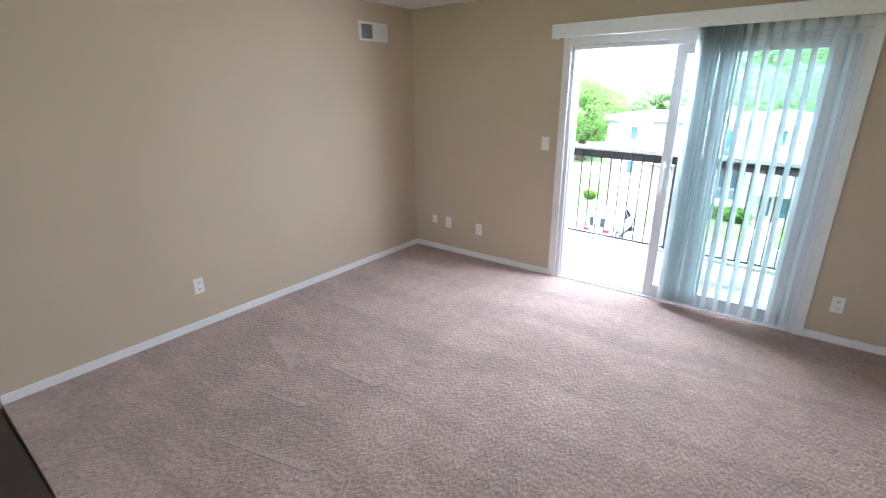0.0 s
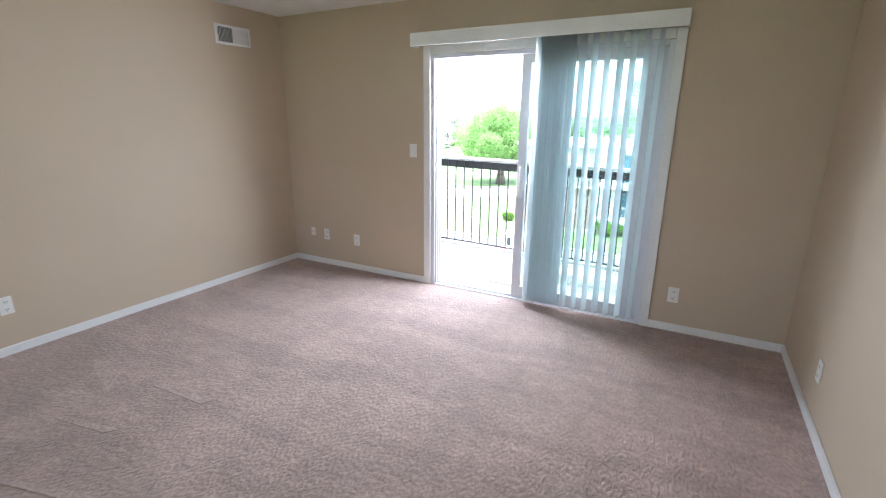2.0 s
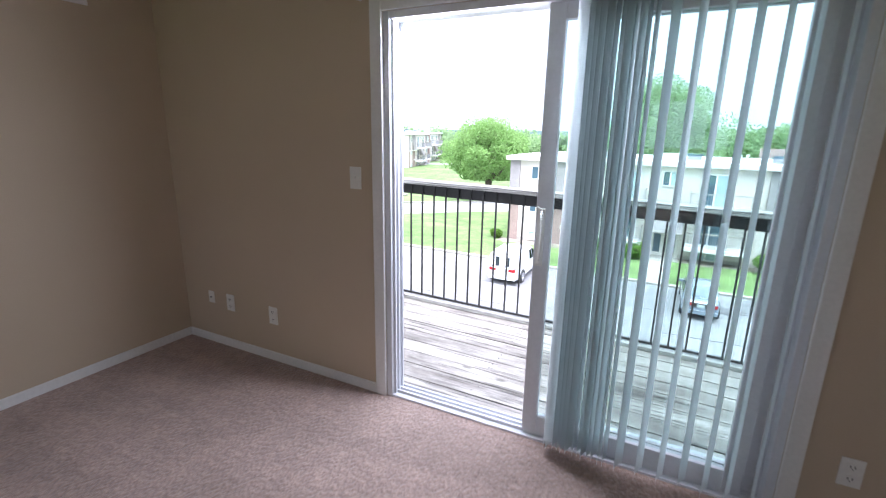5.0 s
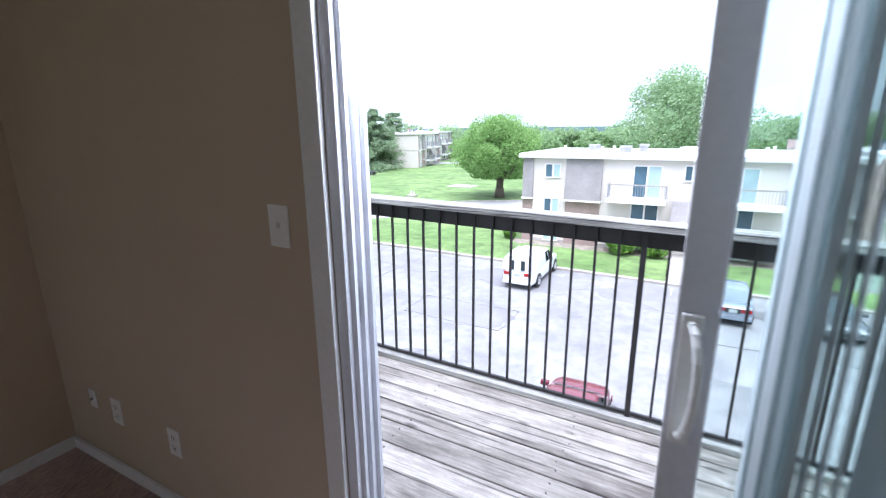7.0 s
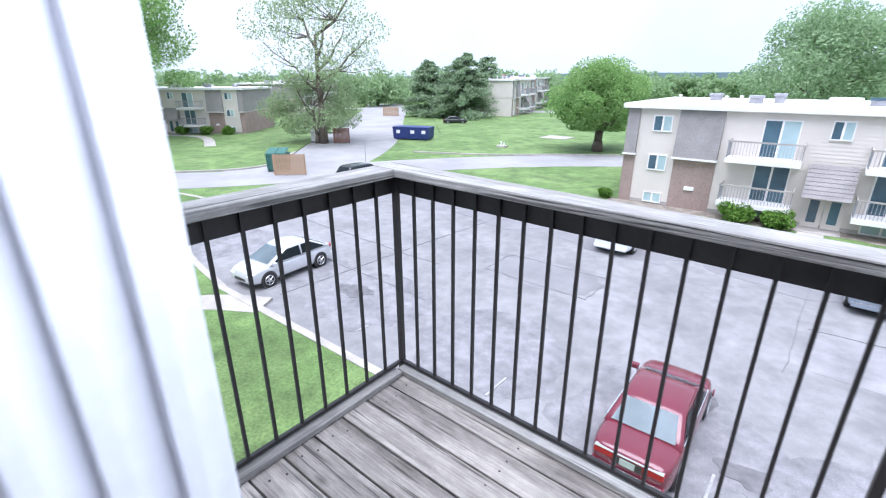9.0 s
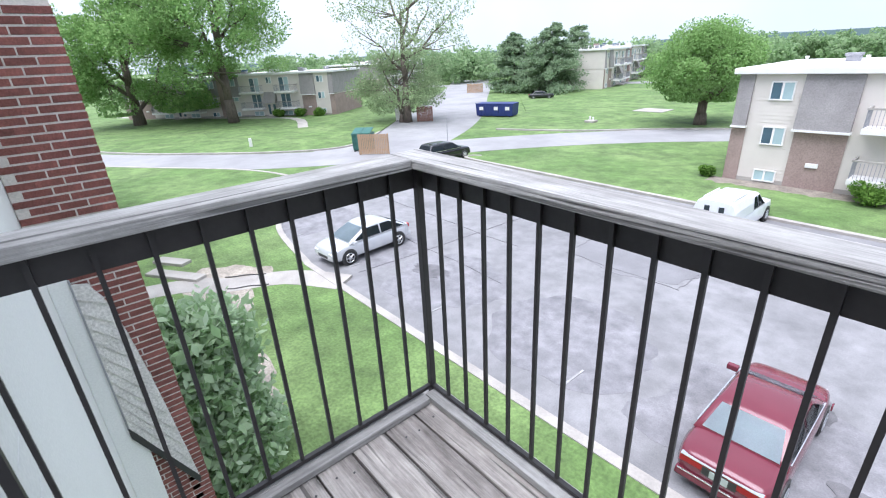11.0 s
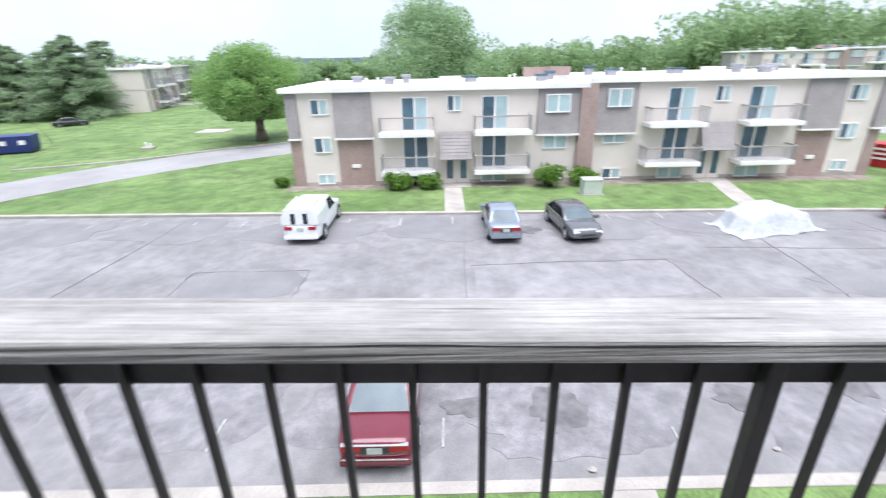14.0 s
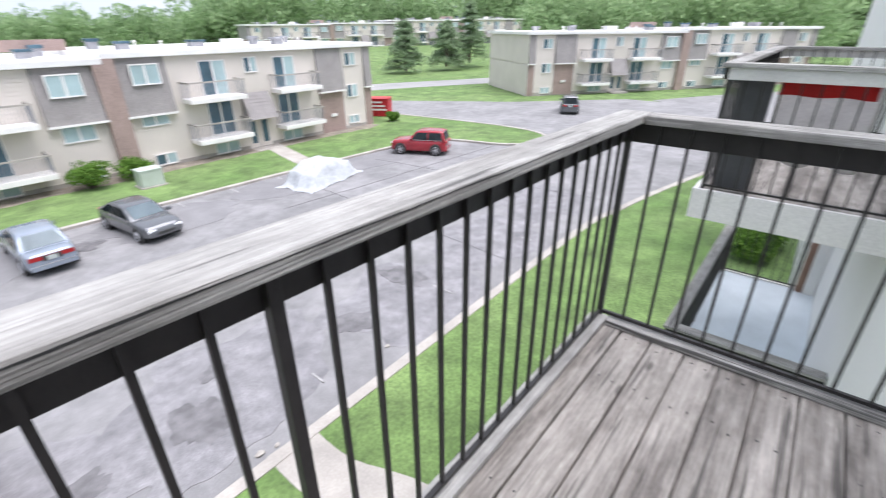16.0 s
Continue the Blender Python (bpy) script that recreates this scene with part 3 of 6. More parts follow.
def railing(at, x0, x1, ydepth, mids, label, cap_mat, cap_side, fascia=M_BLACK, wall_y=T):
    r = root("balcony_railing", label, "railing", at)
    cz0, cz1 = 1.056, 1.093
    bm = bmesh.new()
    box(bm, x0 - 0.07, x1 + 0.07, ydepth - 0.067, ydepth + 0.061, cz0, cz1, 0.006)
    part("cap_rail", bm, cap_mat, r, "weathered grey wooden cap")
    for x in (x0, x1):
        bm = bmbox(x - 0.066, x + 0.066, wall_y + 0.012, ydepth - 0.070, cz0, cz1, bevel=0.006)
        part("cap_rail", bm, cap_side, r, "weathered grey wooden cap")
    bm = bmesh.new()
    box(bm, x0 - 0.02, x1 + 0.02, ydepth + 0.009, ydepth + 0.045, 0.963, cz0, 0.003)
    part("fascia", bm, M_BLACK, r, "black painted board")
    for x in (x0, x1):
        part("fascia", bmbox(x + (-0.045 if x == x0 else 0.009), x + (-0.009 if x == x0 else 0.045), wall_y + 0.012, ydepth + 0.007, 0.963, cz0, bevel=0.003), fascia, r, "painted board")
    bm = bmbox(x0, x1, ydepth - 0.009, ydepth + 0.009, 0.045, 0.062)
    part("bottom_bar", bm, M_BLACK, r)
    for x in (x0, x1):
        part("bottom_bar", bmbox(x - 0.009, x + 0.009, wall_y + 0.012, ydepth - 0.012, 0.045, 0.062), M_BLACK, r)
    posts = [(x0, ydepth), (x1, ydepth), (x0, wall_y + 0.06), (x1, wall_y + 0.06)] + [(x, ydepth) for x in mids]
    post = mesh_of("post", bmbox(-0.0135, 0.0135, -0.0135, 0.0135, -0.02, 1.057, bevel=0.002), M_BLACK)
    bal = mesh_of("baluster", bmbox(-0.0062, 0.0062, -0.0062, 0.0062, 0.05, 1.057), M_BLACK)
    for x, y in posts:
        ob = new("post", post)
        ob.parent, ob.location = r, (x, y, 0)
    stops = [x0, *mids, x1]
    for a, b in zip(stops, stops[1:]):
        n = round((b - a) / 0.1143)
        for k in range(1, n):
            ob = new("baluster", bal)
            ob.parent, ob.location = r, (a + (b - a) * k / n, ydepth, 0)
    n = round((ydepth - wall_y) / 0.125)
    for x in (x0, x1):
        for k in range(1, n):
            ob = new("baluster", bal)
            ob.parent, ob.location = r, (x, ydepth - (ydepth - wall_y) * k / n, 0)
    return r


own_rail = railing((0, 0, DK), BX0, BX1, BY, (2.335,), "black metal railing with a weathered grey wooden cap", M_CAPWOOD, M_CAPWOODY)

# a long split under the inner edge of the cap
bm = bmesh.new()
rows = []
for k in range(61):
    x = 1.45 + 2.5 * k / 60
    z = 1.0855 + 0.0035 * noise.noise((x * 3.1, 4.0, 0)) + 0.001 * noise.noise((x * 17, 1.0, 0))
    w = 0.0019 * min(1, k / 8, (60 - k) / 8) * (0.7 + 0.6 * noise.noise((x * 5, 9.0, 0))) + 0.0002
    rows.append([bm.verts.new((x, y, z + d)) for y, d in ((BY - 0.0676, -w), (BY - 0.0676, w), (BY - 0.0665, w), (BY - 0.0665, -w))])
for p, q in zip(rows, rows[1:]):
    for k in range(4):
        bm.faces.new((p[k], q[k], q[(k + 1) % 4], p[(k + 1) % 4]))
bmesh.ops.recalc_face_normals(bm, faces=bm.faces)
part("split", bm, M_SLOT, own_rail, "dark split in the wooden cap")

# the old balcony sags a little towards its far end
SAG = math.tan(radians(1.2))
for ob in (*deck.children, *own_rail.children):
    if ob.data.users > 1:
        ob.location.z -= SAG * (ob.location.x - 2.335)
    else:
        for v in ob.data.vertices:
            v.co.z -= SAG * (v.co.x - 2.335)

# outer wall of the own building, and the brick pier beside the balcony
GZ = -6.9
bm = bmesh.new()
for x0, x1, z0, z1 in ((-40, -T, GZ - 0.1, 2.95), (RW + T, 45, GZ - 0.1, 2.95), (-T, RW + T, GZ - 0.1, -0.3), (-T, RW + T, CH + 0.3, 2.95)):
    box(bm, x0, x1, 0.0, T, z0, z1)
solid("wall_outside", bm, M_SIDINGN, "pale grey lap siding of the building", "wall", "structure")
bm = bmesh.new()
for x0, x1, z0, z1 in ((-T, DX0 - 0.03, -0.3, DZ + 0.03), (DX1 + 0.03, RW + T, -0.3, DZ + 0.03), (-T, RW + T, DZ + 0.03, CH + 0.3)):
    n = max(1, round((z1 - z0) / 0.2))
    for k in range(n):
        box(bm, x0, x1, T + 0.002, T + 0.011, z0 + (z1 - z0) * k / n, z0 + (z1 - z0) * (k + 1) / n - 0.004, 0.003)
solid("siding_boards", bm, M_SIDINGN, "pale grey siding boards round the balcony door", "wall", "structure")
bm = bmesh.new()
box(bm, -T, RW + T, -8, -0.0, -0.6, -0.31)
solid("floor_slab", bm, M_CONC, "floor slab under the room", "slab", "structure")

pier = root("brick_wall_pier", "dark red brick pier beside the balcony", "brick pier", (-3.70, T + 0.005, 0), kind="structure")
PW, PL = 0.30, 0.72
part("mortar_core", bmbox(0.006, PW - 0.006, 0, PL - 0.006, GZ, 3.6), M_MORTAR, pier)
BLM = mesh_of("brick", bmbox(-0.1, 0.1, -0.045, 0.045, -0.029, 0.029, bevel=0.003), M_BRICK)
cnt = 0
extra = bmesh.new()
z = 1.9
row = 0
while z > GZ:
    off = 0.11 if row % 2 else 0.0
    spots = []
    y = -0.02 + off
    while y < PL - 0.02:
        spots.append((PW - 0.045, y + 0.1, 90))
        y += 0.213
    spots += [(0.103, PL - 0.041, 0)] if row % 2 == 0 else [(0.196, PL - 0.041, 0)]
    for bx, by, a in spots:
        if a == 90 and by + 0.1 > PL + 0.001:
            by = PL - 0.1
        if cnt < 290:
            ob = new("brick", BLM)
            ob.parent, ob.matrix_basis = pier, pose(bx, max(by, 0.1), z, 0, 0, a)
            cnt += 1
        else:
            if a == 90:
                box(extra, bx - 0.045, bx + 0.045, max(by, 0.1) - 0.1, max(by, 0.1) + 0.1, z - 0.029, z + 0.029)
            else:
                box(extra, bx - 0.1, bx + 0.1, by - 0.045, by + 0.045, z - 0.029, z + 0.029)
    z -= 0.0755
    row += 1
tagged(part("brick_courses", extra, M_BRICK, pier), kind="stuff")


# ---- ground ----
bm = bmesh.new()
for (x0, x1), (y0, y1) in (((-1500, 1500), (-400, 2500)),):
    bmesh.ops.create_grid(bm, x_segments=60, y_segments=60, size=0.5)
    bmesh.ops.scale(bm, vec=(x1 - x0, y1 - y0, 1), verts=bm.verts)
    bmesh.ops.translate(bm, vec=((x0 + x1) / 2, (y0 + y1) / 2, GZ - 0.03), verts=bm.verts)
solid("ground", bm, M_GRASS, "mown green lawn reaching to the distance", "lawn", "structure")

LOT = [(-31, 7.7), (17.5, 7.8), (24, 7.25), (31, 5.85), (40, 3.65), (62, -6), (62, 20), (52, 30), (42, 46), (36, 44), (38.5, 28), (38.2, 20.5), (35.2, 17.6), (33.0, 20), (31.5, 24.3), (25.5, 25.7), (-31, 27.3)]
solid("parking_lot", poly_bm(LOT, GZ - 0.2, GZ), M_ASPHALT, "worn grey asphalt parking lot", "parking lot", "structure")
ROAD_A = smooth_line([(-150, -40), (-90, -14), (-60, 2), (-49, 9.5), (-41, 16.5), (-35.5, 24), (-31, 33), (-24.5, 41.5), (-15.5, 49.3), (0, 56), (25, 59.5), (50, 55.5), (70, 46), (100, 33)])
solid("road_1", band_bm(ROAD_A, 7.0, GZ - 0.2, GZ - 0.006), M_ROAD, "pale worn asphalt road", "road", "structure")
ROAD_B = smooth_line([(-36, 22), (-44, 36), (-55, 50), (-70, 66), (-92, 90), (-120, 118)])
solid("road_2", band_bm(ROAD_B, 12.0, GZ - 0.2, GZ - 0.012), M_ROAD, "pale asphalt side road", "road", "structure")
solid("road_3", band_bm(smooth_line([(-200, 60), (-110, 92), (-60, 112), (0, 140), (120, 190)]), 7, GZ - 0.2, GZ - 0.018), M_ROAD, "pale far road", "road", "structure")
solid("road_4", band_bm(smooth_line([(60, 12), (75, 3), (110, -22)]), 12, GZ - 0.2, GZ - 0.009), M_ASPHALT, "grey asphalt drive", "road", "structure")


def lawn(name, pts, z=0.10, label="mown green grass"):
    solid(name, poly_bm(pts, GZ - 0.1, GZ + z), M_GRASS, label, "lawn", "structure")


def kerb(name, pts, w=0.16, h=0.13):
    solid(name, band_bm(pts, w, GZ - 0.1, GZ + h), M_CONC, "pale concrete kerb", "kerb", "structure")


NEAR = [(-66, -3), (-57, 1.4), (-48.5, 6.6), (-40, 12.2), (-34.5, 14.2), (-30, 14.0), (-25, 10.6), (-22, 8.8), (-17, 7.9), (-12.5, 7.75), (17.5, 7.85), (24, 7.3), (31, 5.9), (45, 2.5)]
kerb("kerb_near", smooth_line(NEAR, 5), 0.3)
lawn("lawn_near", [*[(p[0], p[1] - 0.1) for p in smooth_line(NEAR, 5)], (45, -12), (-62, -12)])
FARK = [(-26.5, 29.0), (-27.5, 28.2), (-26, 27.5), (-18, 27.2), (-9, 26.9), (2, 26.45), (25.3, 25.5), (30.6, 24.0), (32.3, 19.2), (34.6, 17.0), (37.2, 18.4), (38.2, 21.5), (38.0, 27.5), (36, 44)]
kerb("kerb_far", smooth_line(FARK, 5), 0.3)
lawn("lawn_far", [*[(p[0], p[1] + 0.12) for p in smooth_line(FARK, 5)], (36, 54), (25, 55.8), (2, 52.6), (-13, 46.2), (-21.5, 39), (-27, 31.5)])
kerb("kerb_road", smooth_line([(-36, 41), (-27.5, 44.8), (-17.5, 52.2), (-1, 59.6), (25, 63)], 6), 0.3)
lawn("lawn_middle", [*[(p[0], p[1] + 0.1) for p in smooth_line([(-36, 41.2), (-27.5, 45), (-17.5, 52.4), (-1, 59.8), (25, 63.2)], 6)], (20, 110), (-50, 107), (-66, 80), (-44, 56), (-38, 45)])
kerb("kerb_left", smooth_line([(-95, -9), (-62, 5.6), (-51.5, 12.4), (-44, 19), (-41.5, 23.5), (-43, 27), (-47, 32)], 6), 0.3)
lawn("lawn_left", [*[(p[0] - 0.1, p[1] + 0.1) for p in smooth_line([(-95, -9), (-62, 5.6), (-51.5, 12.4), (-44, 19), (-41.5, 23.5), (-43, 27), (-47, 32)], 6)], (-62, 48), (-80, 64), (-120, 60), (-120, 0)])


def path(name, pts, w):
    solid(name, band_bm(smooth_line(pts, 4), w, GZ - 0.1, GZ + 0.112), M_CONC, "pale concrete footpath", "footpath", "structure")


path("pavement_1", [(5.5, 8.0), (5.5, 6.5), (6.1, 4.5), (6.4, 0.3)], 1.1)
path("pavement_2", [(2.5, 26.3), (2.5, 33.2)], 1.2)
path("pavement_3", [(20.0, 25.8), (20.0, 27.6), (21.5, 34.0)], 1.3)
path("pavement_4", [(-13.5, 8.0), (-15.6, 6.6), (-16.8, 4.4), (-18, 3.2), (-19, 0.3)], 1.3)
path("pavement_5", [(-60, 28), (-72, 32), (-84, 26), (-110, 13)], 1.4)



def prism_x(pts, x0, x1):
    """A plate in the y-z plane, from x0 to x1."""
    bm = bmesh.new()
    a, b = ([bm.verts.new((x, y, z)) for y, z in pts] for x in (x0, x1))
    bm.faces.new(a)
    bm.faces.new(b)
    for k in range(len(pts)):
        q = (k + 1) % len(pts)
        bm.faces.new((a[k], a[q], b[q], b[k]))
    bmesh.ops.recalc_face_normals(bm, faces=bm.faces)
    return bm


solid("siding_return", prism_x([(T + 0.002, -0.12), (0.285, -0.12), (0.285, -2.3), (0.40, -2.5), (0.40, GZ), (T + 0.002, GZ)], -3.392, -3.37), M_SIDINGN,
      "pale siding strip below the balcony", "wall", "structure")
cheek = root("mansard_cheek", "grey shingled side of the flared mansard", "mansard", kind="structure")
bm = bmesh.new()
n = 11
for k in range(n):
    q = [(lambda f: ((0.30, -0.40 - 1.74 * f), (0.42 + 0.345 * f ** 0.55, -0.43 - 2.78 * f)))((k + d) / n) for d in (0, 1)]
    (a, b), (c, d) = q
    bm.faces.new([bm.verts.new(p) for p in ((-3.362, *a), (-3.362, *b), (-3.348, *d), (-3.348, *c))])
    bm.faces.new([bm.verts.new(p) for p in ((-3.348, *c), (-3.348, *d), (-3.362, *d), (-3.362, *c))])
part("shingle_course", bm, M_SHINGLEN, cheek)
part("backing", prism_x([(0.30, -0.41), (0.41, -0.44), (0.50, -0.62), (0.58, -1.05), (0.64, -1.6), (0.70, -2.3), (0.755, -3.19), (0.30, -2.13)], -3.388, -3.365), M_SHINGLEN, cheek)
part("edge_trim", prism_x([(0.282, -0.36), (0.30, -0.36), (0.30, -2.16), (0.282, -2.16)], -3.388, -3.35), M_METALGREY, cheek)
part("flashing", prism_x([(0.29, -2.13), (0.77, -3.20), (0.75, -3.30), (0.29, -2.27)], -3.36, -3.335), M_SLOT, cheek, "dark flashing under the shingles")


SOIL = ((-17.2, 4.2, 2.0, 1.3), (-16.9, 5.5, 1.2, 0.8), (-14.9, 4.1, 0.9, 0.7), (-10.4, 3.4, 0.9, 0.30), (-9.0, 2.9, 0.8, 0.5))
M_TRODDEN = mat("trodden_soil", (0.33, 0.29, 0.24), 0.95, var=0.25, scale=1.5, bump=0.02, bscale=18, fine=0.14, mid=(4, 0.25))
M_SOIL = mat("bare_soil", (0.225, 0.195, 0.16), 0.95, var=0.25, scale=1.5, bump=0.02, bscale=18, fine=0.14, mid=(4, 0.2))


def ragged(x0, x1, y0, y1, amp, seed, n=60):
    """An outline of a bed whose lawn side is uneven."""
    edge = [(x0 + (x1 - x0) * i / n, y0 + amp * noise.noise((i * 0.31, seed, 0))) for i in range(n + 1)]
    return edge + [(x1, y1), (x0, y1)]


solid("planting_bed", poly_bm(ragged(-9.3, 1.85, 31.9, 33.27, 0.5, 1.0), GZ - 0.05, GZ + 0.107), M_SOIL, "bare brown soil along the foundation", "planting bed", "structure")
solid("planting_bed", poly_bm(ragged(3.15, 31.9, 32.0, 33.27, 0.5, 4.0), GZ - 0.05, GZ + 0.107), M_SOIL, "bare brown soil along the foundation", "planting bed", "structure")
for i, (cx, cy, rx, ry) in enumerate(SOIL):
    pts = []
    for k in range(28):
        a = 6.2832 * k / 28
        q = 1 + 0.5 * noise.noise((math.cos(a) * 1.6 + i * 7, math.sin(a) * 1.6, 2.0))
        pts.append((cx + rx * q * math.cos(a), cy + ry * q * math.sin(a)))
    solid("bare_soil", poly_bm(pts, GZ - 0.05, GZ + 0.1025 + 0.002 * i), M_TRODDEN, "bare trodden soil in the lawn", "soil", "structure")

for x, y, l in ((-19.4, 3.25, 2.8), (-21.2, 3.5, 1.7)):
    step = solid("concrete_step", bmbox(-l / 2, l / 2, -0.45, 0.12, 0, 0.16, bevel=0.02), M_CONC, "low pale concrete step beside the footpath", "step", "structure")
    step.matrix_world = pose(x, y, GZ + 0.08, rz=32)
for a, b in (((-17.57, 4.63), (-16.63, 6.01)), ((-16.35, 4.33), (-15.56, 5.71))):
    bm = bmesh.new()
    pts = [Vector((a[0] + (b[0] - a[0]) * k / 8 + 0.05 * math.sin(k * 1.1), a[1] + (b[1] - a[1]) * k / 8, GZ + 0.135)) for k in range(9)]
    for p, q in zip(pts, pts[1:]):
        tube(bm, p, q, 0.024, seg=6)
    solid("hose", bm, M_SLOT, "thin dark hose lying across the footpath", "hose", group="hoses on the footpath")


def lump(name, at, size, flat, material, label, category, seed, group=""):
    """A small crumpled or broken lump lying on the ground."""
    bm = bmesh.new()
    bmesh.ops.create_icosphere(bm, subdivisions=2, radius=size)
    for v in bm.verts:
        k = 1 + 0.55 * noise.noise(v.co / size * 1.3 + Vector((seed * 3.1, 0, 0)))
        v.co = Vector((v.co.x * k * 1.3, v.co.y * k, max(-0.2 * size, v.co.z * k * flat)))
    ob = solid(name, bm, material, label, category, group=group)
    ob.location = at
    return ob


lump("paper_scrap", (10.28, 4.77, GZ + 0.115), 0.09, 0.5, M_WHITE, "small crumpled white paper scrap on the lawn", "litter", 1)
for i, (x, y, q) in enumerate(((4.94, 8.28, 0.075), (5.3, 8.2, 0.05), (9.25, 8.75, 0.06))):
    lump("stone", (x, y, GZ + 0.022 + q * 0.2), q, 0.6, M_CONC, "small pale broken stone by the kerb", "stone", 5 + i, "stones by the kerb")


# ---- the neighbour's balconies ----
def deck_plate(name, x0, x1, y1, z, mt, label):
    d = root(name, label, "deck", (0, 0, z), kind="structure")
    part("deck_floor", bmbox(x0, x1, T + 0.004, y1, -0.1, 0, bevel=0.004), mt, d)
    bm = bmesh.new()
    box(bm, x0 - 0.04, x0, T + 0.004, y1 + 0.04, -0.26, 0.02, 0.004)
    box(bm, x1, x1 + 0.04, T + 0.004, y1 + 0.04, -0.26, 0.02, 0.004)
    box(bm, x0, x1, y1, y1 + 0.04, -0.26, 0.02, 0.004)
    part("rim_board", bm, M_FAREDGE, d, "white painted rim boards")


M_BLUEDECK = mat("blue_grey_deck_paint", (0.70, 0.76, 0.80), 0.6, var=0.08, scale=2)
deck_plate("neighbour_deck", 6.63, 10.4, 1.55, -0.02, M_DECK, "grey balcony deck with white rim")
deck_plate("neighbour_deck_lower", 6.85, 11.0, 1.55, -2.72, M_BLUEDECK, "blue grey painted lower balcony deck")
M_NFASC = mat("greyed_fascia", (0.62, 0.61, 0.59), 0.7, var=0.1, scale=3)
railing((0, 0, -0.02), 6.63, 10.4, 1.52, (8.5,), "neighbour's railing with a grey wooden cap", M_CAPWOOD, M_CAPWOODY, fascia=M_NFASC)
railing((0, 0, -2.72), 6.85, 11.0, 1.52, (8.9,), "lower railing with a grey wooden cap", M_CAPWOOD, M_CAPWOODY)
M_BROWNPOST = mat("brown_post_paint", (0.23, 0.14, 0.10), 0.7, var=0.15, scale=4)
support = root("balcony_support", "brown post beside a pale column under the balcony", "post", (10.95, 0.30, -2.72))
part("post", bmbox(-0.05, 0.05, 0.0, 0.10, 0, 2.44, bevel=0.006), M_BROWNPOST, support, "brown painted post")
part("column", bmbox(-0.06, 0.06, -0.16, -0.01, 0, 2.44, bevel=0.006), M_SIDINGN, support, "pale column")
M_CLOTH = mat("red_cloth", (0.55, 0.03, 0.03), 0.8, var=0.15, scale=5)
M_PANEL = mat("dark_grey_panel", (0.06, 0.06, 0.065), 0.6, var=0.2, scale=4)
M_CLOTHW = mat("white_cloth", (0.65, 0.62, 0.62), 0.8, var=0.1, scale=5)


def cloth(name, x, y0, y1, z0, z1, material, label):
    """A cloth hung over a side rail, with its lower edge in waves; returns it with a band to lay on."""
    def sheet(a, b, f0, f1, slant, dx):
        bm = bmesh.new()
        n, k = 24, 12
        g = [[None] * (k + 1) for _ in range(n + 1)]
        for i in range(n + 1):
            for q in range(k + 1):
                u, v = a + (b - a) * i / n, f0 + (f1 - f0) * q / k + slant * (i / n)
                g[i][q] = bm.verts.new((x + dx + 0.018 * math.sin(u * 22) * (1 - v), y0 + (y1 - y0) * u, z0 + (z1 - z0) * v + 0.03 * math.sin(u * 12) * (1 - v)))
        for i in range(n):
            for q in range(k):
                bm.faces.new((g[i][q], g[i + 1][q], g[i + 1][q + 1], g[i][q + 1]))
        bmesh.ops.solidify(bm, geom=bm.faces[:], thickness=0.005)
        return bm
    t = root(name, label, "cloth")
    part("sheet", sheet(0, 1, 0, 1, 0, 0), material, t, smooth=True)
    part("band", sheet(0, 0.95, 0.80, 1.0, 0, -0.012), M_CLOTH, t, "bright red band", smooth=True)
    part("band", sheet(0, 0.45, 0.02, 0.22, 0.22, -0.012), M_CLOTH, t, "bright red band", smooth=True)


cloth("striped_towel", 6.73, 1.16, 0.52, 0.30, 0.97, M_CLOTHW, "red and white cloth hung inside the neighbour's railing")
bm = bmbox(6.70, 6.76, 1.20, 1.44, 0.0, 0.98, bevel=0.01)
solid("dark_panel", bm, M_PANEL, "dark grey panel leaning inside the railing", "panel")


# ---- apartment buildings ----
def far_window(parent, u0, u1, y, z0, z1, glass, bars=1):
    w = 0.07
    bm = bmesh.new()
    box(bm, u0 - w, u0, y - 0.06, y + 0.02, z0 - w, z1 + w)
    box(bm, u1, u1 + w, y - 0.06, y + 0.02, z0 - w, z1 + w)
    box(bm, u0, u1, y - 0.06, y + 0.02, z1, z1 + w)
    box(bm, u0, u1, y - 0.08, y + 0.02, z0 - w, z0)
    for k in range(1, bars + 1):
        c = u0 + (u1 - u0) * k / (bars + 1)
        box(bm, c - 0.055, c + 0.055, y - 0.045, y, z0, z1)
    f = part("window", bm, M_FAREDGE, parent, "white framed window")
    half = (u0 + u1) / 2
    part("pane", bmbox(u0, half, y - 0.025, y - 0.01, z0, z1), glass[0], f)
    part("pane", bmbox(half, u1, y - 0.03, y - 0.01, z0, z1), glass[1], f)


def lap_wall(u0, u1, y, z0, z1, pitch=0.21):
    """Lap siding: each course leans out at its foot."""
    bm = bmesh.new()
    n = max(1, round((z1 - z0) / pitch))
    h = (z1 - z0) / n
    for i in range(n):
        z = z0 + i * h
        a = [bm.verts.new(c) for c in ((u0, y - 0.016, z), (u1, y - 0.016, z), (u1, y, z + h), (u0, y, z + h))]
        bm.faces.new(a)
        b = [bm.verts.new(c) for c in ((u0, y, z), (u1, y, z))]
        bm.faces.new((b[0], b[1], a[1], a[0]))
    return bm


